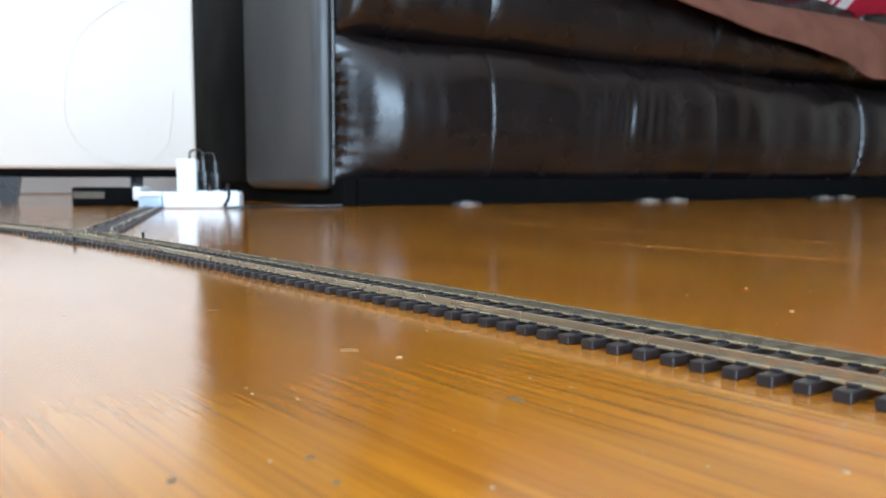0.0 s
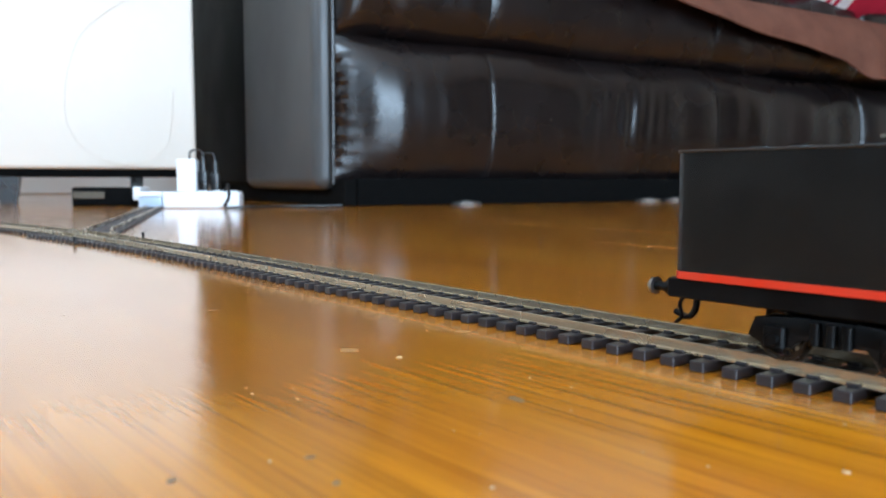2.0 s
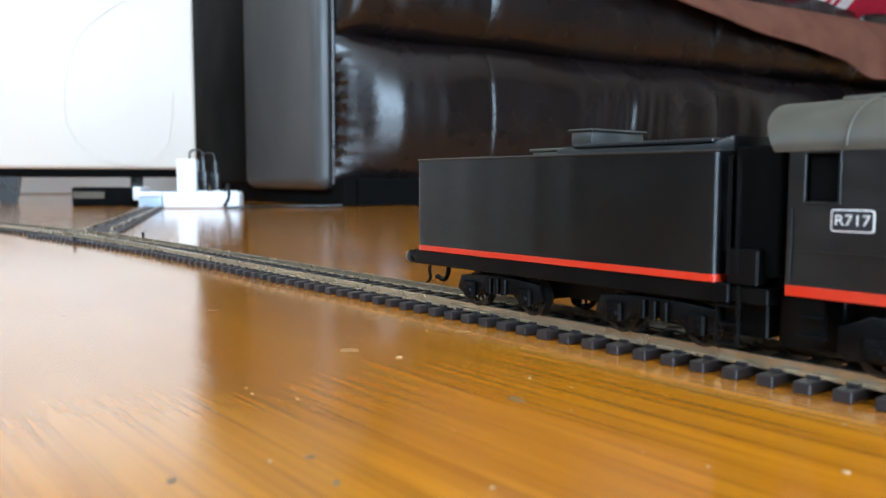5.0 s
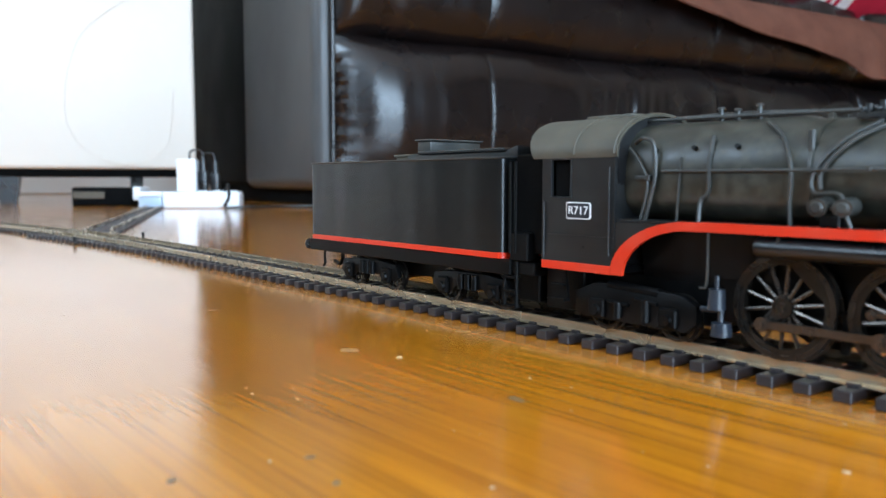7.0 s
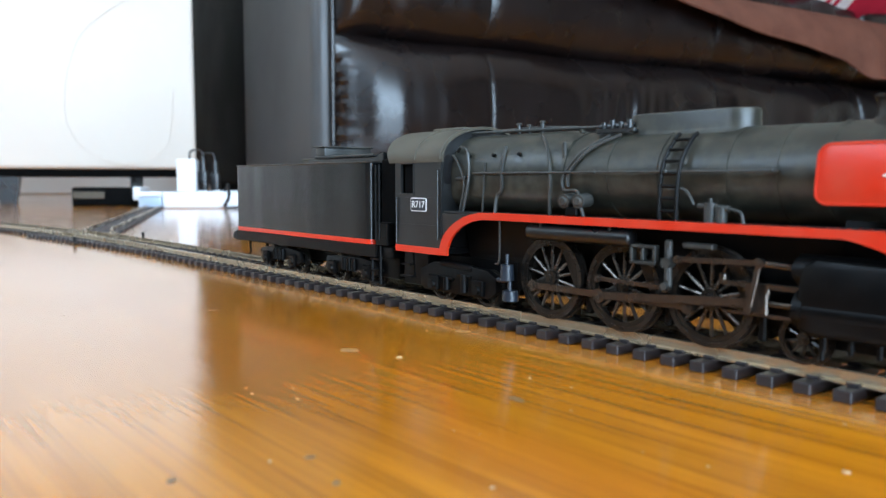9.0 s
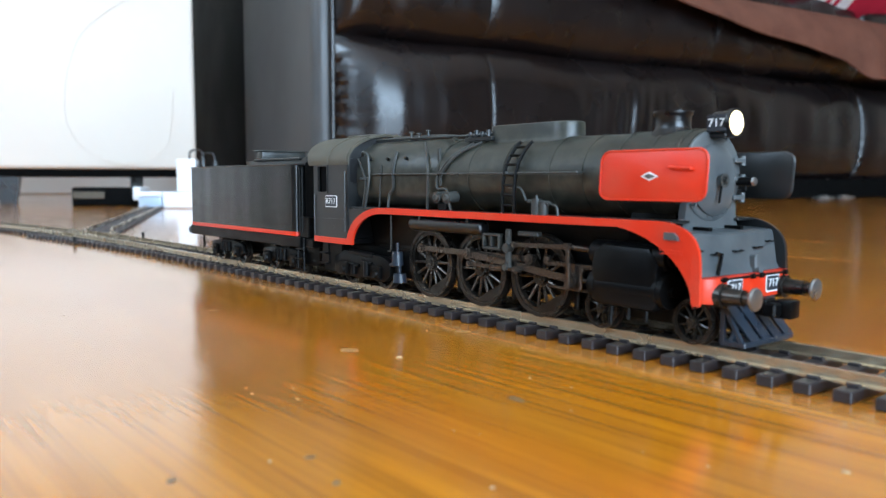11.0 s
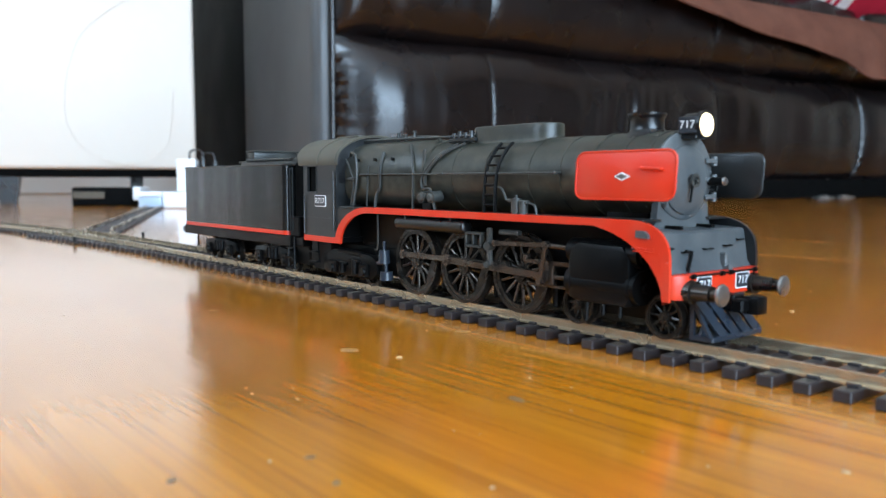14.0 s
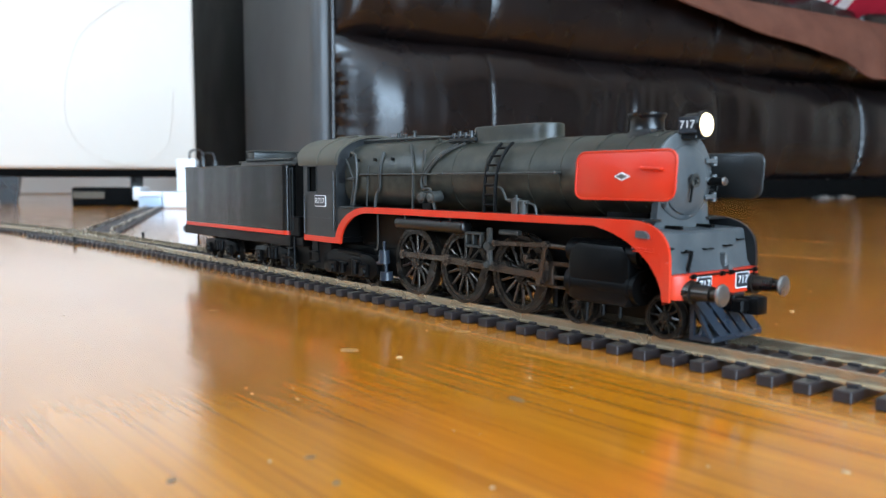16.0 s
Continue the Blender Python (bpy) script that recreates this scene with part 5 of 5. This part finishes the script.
        bm = bmesh.new()
        rod(bm, (-88, s * 12.8, 12.2), (-74, s * 12.8, 11.4), 1.3)
        part("equaliser", bm, FRAME_BLACK, truck)
        # cab steps
        bm = bmesh.new()
        prism(bm, [(-103.5, 15), (-100, 15), (-99.2, 7), (-104.5, 7)], *sorted((s * 14.6, s * 15.2)))
        box(bm, -104.5, -99.2, *sorted((s * 14.4, s * 16.6)), 6.6, 7.3)
        box(bm, -104, -99.6, *sorted((s * 14.4, s * 16.6)), 10.6, 11.2)
        part("cab_step", bm, FRAME_BLACK, loco)
        # leading truck frame and brake gear
        bm = bmesh.new()
        prism(bm, [(15, 5), (18, 3.6), (49, 3.6), (50, 6), (46, 8.6), (20, 8.6)], *sorted((s * 6.6, s * 7.8)))
        part("leading_truck", bm, FRAME_BLACK, loco)
        for x in (-35.0, -11.7, 11.0):
            bm = bmesh.new()
            box(bm, x - 0.9, x + 0.9, *sorted((s * 7.6, s * 9.2)), 3.0, 12.0, 0.4)
            part("brake_block", bm, FRAME_BLACK, loco)
        bm = bmesh.new()
        rod(bm, (25.5, s * 13.2, 2.2), (25.5, s * 13.2, 7.2), 0.5)
        part("sand_pipe", bm, FRAME_BLACK, loco)

    # wheels
    for x in DRIVERS:
        wheel(loco, "driving_wheel", x, R_DRIVE, 14, crank=True, weight=True)
    for x in (20.7, 46.1):
        wheel(loco, "leading_wheel", x, 4.95, 10)
    for x in (-70.7, -90.7):
        wheel(loco, "trailing_wheel", x, 5.0, 10)
    for x in DRIVERS + (20.7, 46.1, -70.7, -90.7):
        bm = bmesh.new()
        r = R_DRIVE if x in DRIVERS else 5.1
        rod(bm, (x, -9, r), (x, 9, r), 1.4, seg=12)
        part("axle", bm, FRAME_BLACK, loco)

    # side rods: they follow the crank pins
    span = DRIVERS[2] - DRIVERS[0]
    for s in (-1, 1):
        extra = 0.0 if s < 0 else math.pi / 2
        bm = bmesh.new()
        link_rod(bm, span, 0.85, mid=span / 2)
        c = part("coupling_rod", bm, ROD_STEEL, loco, "dull brown steel coupling rod")
        MOVING.append((c, lambda d, s=s, e=extra: mm(DRIVERS[0] + pin_at(d, e)[0], s * 12.1, R_DRIVE + pin_at(d, e)[1])))

        def head(d, e=extra):
            px, pz = pin_at(d, e)
            px, pz = px + DRIVERS[1], pz + R_DRIVE
            return px, pz, px + math.sqrt(ROD_LENGTH ** 2 - (pz - CROSSHEAD_Z) ** 2)
        bm = bmesh.new()
        link_rod(bm, ROD_LENGTH, 0.95, big=1.7)
        c = part("connecting_rod", bm, ROD_STEEL, loco, "dull brown steel connecting rod")
        MOVING.append((c, lambda d, s=s, head=head: mm(head(d)[0], s * 13.4, head(d)[1], 0, math.degrees(math.asin((head(d)[1] - CROSSHEAD_Z) / ROD_LENGTH)), 0)))
        bm = bmesh.new()
        box(bm, -2.2, 2.6, -0.9, 0.9, -2.4, 3.2, 0.3)
        box(bm, -2.6, 3.0, -1.0, 1.0, 2.0, 3.2, 0.2)
        rod(bm, (2.4, 0, 0), (13.0, 0, 0), 0.6)
        c = part("crosshead", bm, ROD_STEEL, loco, "steel crosshead with its piston rod")
        MOVING.append((c, lambda d, s=s, head=head: mm(head(d)[2], s * 12.4, CROSSHEAD_Z)))
        bm = bmesh.new()
        box(bm, -0.6, 0.6, -0.4, 0.4, -10.2, 0, 0.15)
        rod(bm, (0, -0.7, 0), (0, 0.7, 0), 1.0, seg=14)
        rod(bm, (0, -0.7, -9.6), (0, 0.7, -9.6), 0.9, seg=14)
        c = part("combination_lever", bm, ROD_STEEL, loco, "steel combination lever")
        MOVING.append((c, lambda d, s=s, head=head: mm(13.4, s * 15.0, 19.5, 0, -math.degrees(math.atan2(head(d)[2] - 13.4, 8.4)), 0)))
        bm = bmesh.new()
        link_rod(bm, 19.0, 0.5, big=0.95)
        c = part("eccentric_rod", bm, ROD_STEEL, loco, "thin steel eccentric rod")

        def ecc(d, e=extra):
            px, pz = pin_at(d, e + 1.35, 2.6)
            return px + DRIVERS[1] - 2.4, pz + R_DRIVE
        MOVING.append((c, lambda d, s=s, ecc=ecc: mm(ecc(d)[0], s * 14.6, ecc(d)[1], 0, -math.degrees(math.atan2(12.2 - ecc(d)[1], -7.6 - ecc(d)[0])), 0)))
    return loco


def fire_box_low(x):
    return [(x, -6.5, 14), (x, 6.5, 14), (x, 9.0, 28.3), (x, -9.0, 28.3)]


def boiler_disc(x, r, z, n=32):
    return [(x + r * math.cos(2 * math.pi * k / n), r * math.sin(2 * math.pi * k / n), z) for k in range(n)]


def tender():
    t = thing("tender", "black model locomotive tender with a red stripe", "model tender", at=mm(334, 0, RAIL_TOP))
    bm = bmesh.new()
    out = [(u - 172.3, v) for u, v in rounded(101.0, 33.0, 2.2, 5)]
    loft(bm, [[(x, y, z) for x, y in out] for z in (17.9, 45.2)] + [[(-172.3 + (x + 172.3) * 0.991, y * 0.975, z) for x, y in out] for z in (45.2, 43.0)])
    body = part("body", bm, TENDER_BLACK, t, "smooth weathered black tender side")
    bm = bmesh.new()
    loft(bm, [[(-172.3 + (x + 172.3) * 1.001, y * 1.006, z) for x, y in out] for z in (16.2, 17.9)])
    part("red_stripe", bm, RED_PAINT, t, "red painted stripe along the lower edge")
    bm = bmesh.new()
    pipe(bm, [(x, y, 45.2) for x, y in out + out[:1]], 0.35, 6)
    part("rim", bm, LOCO_BLACK, body)
    bm = bmesh.new()
    box(bm, -224.6, -119.0, -15.9, 15.9, 11.6, 16.15, 0.3)
    part("underframe", bm, FRAME_BLACK, t, "dull black underframe")
    bm = bmesh.new()
    box(bm, -207, -122, -6.8, 6.8, 5.8, 11.7, 0.4)
    part("tank_well", bm, FRAME_BLACK, t)
    bm = bmesh.new()
    box(bm, -123, -113, -11, 11, 4.0, 12.0, 0.4)
    part("drag_box", bm, FRAME_BLACK, t)
    # bunker hood and hatches
    bm = bmesh.new()
    prism(bm, [(-171, 43.2), (-171, 46.8), (-168, 47.6), (-126, 47.6), (-122.5, 48.6), (-121.5, 48.6), (-121.5, 43.2)], -11, 11, "xz", 0.3)
    part("bunker_hood", bm, LOCO_BLACK, t)
    bm = bmesh.new()
    box(bm, -186, -172, -4.6, 4.6, 43.2, 47.2, 0.4, 2)
    box(bm, -186.7, -171.4, -5.2, 5.2, 47.0, 47.9, 0.3, 2)
    part("hatch_lid", bm, ROOF_GREY, t, "dusty grey hatch lid")
    bm = bmesh.new()
    box(bm, -167, -160.3, -10.2, 10.2, 47.5, 51.8, 0.6, 2)
    hatch = part("hatch", bm, PIPE_GREY, t, "dark grey raised hatch")
    bm = bmesh.new()
    box(bm, -167.7, -159.6, -10.8, 10.8, 51.6, 52.3, 0.25)
    part("hatch_lid", bm, PIPE_GREY, hatch)
    bm = bmesh.new()
    box(bm, -165, -126, -11.8, -7.5, 47.2, 48.3, 0.3)
    part("walkway", bm, LOCO_BLACK, t)
    for x in (-208, -200):
        bm = bmesh.new()
        rod(bm, (x, -8, 43.2), (x, -8, 46.0), 2.4, 2.2, 18)
        part("filler_cap", bm, LOCO_BLACK, t)
    bm = bmesh.new()
    box(bm, -212, -124, -15.8, 15.8, 42.6, 43.4)
    part("tank_top", bm, LOCO_BLACK, t)
    # front end with handrails, ladder and lockers
    for s in (-1, 1):
        for x in (-119.4, -117.4):
            bm = bmesh.new()
            rod(bm, (x, s * 15.6, 18), (x, s * 15.6, 44), 0.4, seg=8)
            part("handrail", bm, FRAME_BLACK, t)
        bm = bmesh.new()
        box(bm, -119.8, -113.0, *sorted((s * 11.0, s * 15.6)), 15.9, 24.0, 0.4)
        part("locker", bm, FRAME_BLACK, t)
        bm = bmesh.new()
        for x in (-121.6, -117.0):
            rod(bm, (x, s * 15.4, 2.4), (x, s * 15.4, 15.8), 0.45, seg=8)
        for z in (2.8, 7.2, 11.2):
            box(bm, -121.8, -116.8, *sorted((s * 14.2, s * 16.4)), z - 0.3, z + 0.3)
        part("step", bm, FRAME_BLACK, t)
    bm = bmesh.new()
    box(bm, -119.8, -111.0, -15.0, 15.0, 12.0, 15.6, 0.3)
    part("fall_plate", bm, FRAME_BLACK, t)
    bm = bmesh.new()
    box(bm, -119.6, -107.4, -1.6, 1.6, 8.8, 11.2, 0.3)
    part("drawbar", bm, FRAME_BLACK, t)
    # added black block: paints the shade in the gap behind the cab
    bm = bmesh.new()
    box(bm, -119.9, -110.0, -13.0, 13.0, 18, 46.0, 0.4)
    part("gangway_sheet", bm, BLACK_AND_SHADE, t)
    # rear buffers and hook
    for s in (-1, 1):
        y = s * 13.0
        bm = bmesh.new()
        rod(bm, (-226.2, y, 13.4), (-224.0, y, 13.4), 1.8, 2.2, 18)
        rod(bm, (-229.5, y, 13.4), (-226.0, y, 13.4), 1.1, seg=14)
        b = part("buffer", bm, FRAME_BLACK, t, "dark steel sprung buffer")
        bm = bmesh.new()
        rod(bm, (-230.4, y, 13.4), (-229.4, y, 13.4), 1.9, 2.2, 20)
        part("buffer_head", bm, STEEL, b)
    bm = bmesh.new()
    pipe(bm, curve_points([(-222, 0, 10.8), (-227, 0, 10.2), (-228, 0, 6.2), (-230, 0, 4.2), (-233.5, 0, 5.2)], 5), 0.8)
    part("coupling_hook", bm, FRAME_BLACK, t)
    bm = bmesh.new()
    pipe(bm, curve_points([(-224.2, -9, 12.0), (-226, -9, 9.0), (-225.4, -9, 6.0), (-227, -9, 4.4)], 4), 0.5)
    part("brake_hose", bm, FRAME_BLACK, t)
    # bogies
    for c in (-190.0, -138.5):
        for s in (-1, 1):
            bm = bmesh.new()
            prism(bm, [(c - 17, 5.2), (c - 14, 3.6), (c - 8, 3.6), (c - 6, 5.4), (c + 6, 5.4), (c + 8, 3.6), (c + 14, 3.6), (c + 17, 5.2), (c + 15.5, 9.4), (c + 6, 10.4), (c - 6, 10.4), (c - 15.5, 9.4)], *sorted((s * 11.6, s * 13.4)), "xz", 0.3)
            side = part("bogie_frame", bm, FRAME_BLACK, t)
            for dx in (-11.0, 11.0):
                bm = bmesh.new()
                box(bm, c + dx - 2.2, c + dx + 2.2, *sorted((s * 13.2, s * 14.6)), 2.9, 8.2, 0.5)
                rod(bm, (c + dx, s * 14.5, 5.2), (c + dx, s * 15.2, 5.2), 1.5, 1.2, 16)
                part("axlebox", bm, FRAME_BLACK, side)
            for dx in (-3, 0, 3):
                bm = bmesh.new()
                rod(bm, (c + dx, s * 13.8, 5.2), (c + dx, s * 13.8, 9.8), 1.0, seg=12)
                part("spring", bm, FRAME_BLACK, side)
        bm = bmesh.new()
        box(bm, c - 4, c + 4, -12, 12, 5.6, 11.7)
        part("bolster", bm, FRAME_BLACK, t)
        for dx in (-11.0, 11.0):
            wheel(t, "tender_wheel", c + dx, 4.9, 10)
            bm = bmesh.new()
            rod(bm, (c + dx, -9, 4.9), (c + dx, 9, 4.9), 1.0)
            part("axle", bm, FRAME_BLACK, t)
    return t


def settle(vehicle, k=0.922):
    """Brings the drawn heights to the model's true height; wheels and rods keep their own."""
    rolling, seen = {o for o, _ in MOVING}, set()
    rolling |= {c for o in rolling for c in o.children_recursive}
    for o in vehicle.children_recursive:
        if o in rolling:
            continue
        o.matrix_basis.translation.z *= k
        if o.data.name not in seen:
            seen.add(o.data.name)
            upright = o.matrix_basis.to_3x3()
            o.data.transform(upright.inverted().to_4x4() @ Matrix.Diagonal((1, 1, k, 1)) @ upright.to_4x4())
    return vehicle


# how far the train still has to go to its last place, in mm, second by second
WAY = ((0.0, 335.0), (0.5, 320.0), (1.0, 304.6), (1.5, 289.8), (2.0, 275.0), (2.5, 259.6), (3.0, 244.6), (3.5, 230.0), (4.0, 215.6), (5.0, 184.0), (6.0, 151.4), (6.5, 135.4), (7.0, 120.4), (7.5, 104.2), (8.0, 88.0), (8.5, 73.4), (9.0, 57.6), (9.2, 51.1), (9.6, 38.2), (10.0, 27.6), (10.5, 16.6), (11.0, 7.4), (11.3, 3.7), (11.6, 1.4), (12.0, 0.0))


def way_left(t):
    if t >= WAY[-1][0]:
        return 0.0
    k = max(i for i in range(len(WAY) - 1) if WAY[i][0] <= t)
    p = [WAY[max(k - 1, 0)], WAY[k], WAY[k + 1], WAY[min(k + 2, len(WAY) - 1)]]
    (t0, a), (t1, b), (t2, c), (t3, e) = p
    h, u = t2 - t1, (t - t1) / (t2 - t1)
    m1 = (c - a) / (t2 - t0) * h
    m2 = (e - b) / (t3 - t1) * h
    return (2 * u ** 3 - 3 * u ** 2 + 1) * b + (u ** 3 - 2 * u ** 2 + u) * m1 + (3 * u ** 2 - 2 * u ** 3) * c + (u ** 3 - u ** 2) * m2


# ---- crumbs and marks on the floor ----
def fleck(name, label, category, group, x, y, size, high, material, seed):
    rng = random.Random(seed)
    bm = bmesh.new()
    bmesh.ops.create_icosphere(bm, subdivisions=2, radius=1.0)
    sx, sy, turn = rng.uniform(0.8, 1.5), rng.uniform(0.6, 1.0), rng.uniform(0, 180)
    for v in bm.verts:
        k = 1 + rng.uniform(-0.22, 0.22)
        v.co = Vector((v.co.x * sx * size * k, v.co.y * sy * size * k, max(0.0, v.co.z * high * k + high * 0.6)))
    ob = part(name, bm, material, smooth=50)
    ob.matrix_basis = mm(x, y, 0, 0, 0, turn)
    tagged(ob, label, category, group)


def floor_litter():
    for i, (x, y, r) in enumerate(((6.5, -55.5, 0.6), (50.5, -110.1, 0.3), (104.7, -49.7, 0.4), (29.6, 77.9, 0.8), (38.2, 53, 0.4), (-8.7, 116.6, 0.6), (-12.3, 83.9, 0.4), (-81.2, 145.9, 0.6), (-150.2, 245.8, 0.9), (-40.7, 59.7, 0.4))):
        fleck("crumb", "tiny pale crumb lying on the varnished floor", "crumb", "crumbs on the floor", x, y, r, 0.35 * r, CRUMB, i)
    for i, (x, y, r) in enumerate(((-7.7, -60, 2.2), (-8.9, -23.4, 2.0))):
        fleck("scuff", "small pale scuff worn into the floor varnish", "scuff", "scuffs on the floor", x, y, r, 0.03, SCUFF_AND_GLINT, 40 + i)
    for i, (x, y, r) in enumerate(((52.6, -104.7, 0.9), (63.6, -106.9, 0.8), (48.6, -59.2, 1.7), (49, -123.9, 1.0), (-85.2, -61.1, 1.2))):
        fleck("stain", "small dark stain on the floor varnish", "stain", "stains on the floor", x, y, r, 0.03, STAIN, 60 + i)
    # pale strips: the first paints a glinting board joint, the rest are scratches
    for i, (x0, x1, y) in enumerate(((-446, -89, 371), (-345, -197, 567), (-560, -394, 425), (-203, -30, 252))):
        rng = random.Random(80 + i)
        bm = bmesh.new()
        n = 40
        xs = [x0 + (x1 - x0) * k / n for k in range(n + 1)]
        half = [max(0.0, rng.uniform(-0.2, 0.8)) for _ in xs]
        mid = [y + 1.5 * math.sin(k * 0.4) * 0.3 for k in range(n + 1)]
        strip(bm, [(a, m + h + 0.05) for a, m, h in zip(xs, mid, half)], [(a, m - h - 0.05) for a, m, h in zip(xs, mid, half)], 0.005, 0.05, "xy")
        tagged(part("scratch", bm, SCUFF_AND_GLINT), "fine pale line painted along a varnished floor board", "scratch", "scratches on the floor")


def dust():
    """Tiny pale specks strewn over the varnish."""
    rng = random.Random(21)
    bm = bmesh.new()
    for k in range(110):
        x, y = (rng.uniform(-520, 160), rng.uniform(24, 520)) if k < 80 else (rng.uniform(-160, 110), rng.uniform(-110, -22))
        r = rng.uniform(0.12, 0.32) * (1.0 if y < 200 else 1.7)
        bmesh.ops.create_icosphere(bm, subdivisions=1, radius=1.0, matrix=Matrix.Translation((x, y, 0.3 * r)) @ Matrix.Diagonal((r * rng.uniform(0.8, 1.8), r, 0.4 * r, 1)))
    tagged(part("dust", bm, CRUMB), "fine pale dust specks on the varnished floor", "dust", kind="stuff")


# ---- build ----
room()
sofa()
throw()
red_cushion()
cream_seat()
track()
power_board()
LOCO = settle(locomotive())
TENDER = settle(tender())
floor_litter()
dust()
floor_boards()


def motions():
    """The train backs along the straight, slows down and stops; its wheels and rods turn with the way it makes."""
    times = [k / 10 for k in range(121)] + [16.0]
    for t_ob in (LOCO, TENDER):
        walk(t_ob, [(t, mm(way_left(t), 0, RAIL_TOP)) for t in times])
    for ob, at in MOVING:
        walk(ob, [(t, at(way_left(t))) for t in times])


motions()
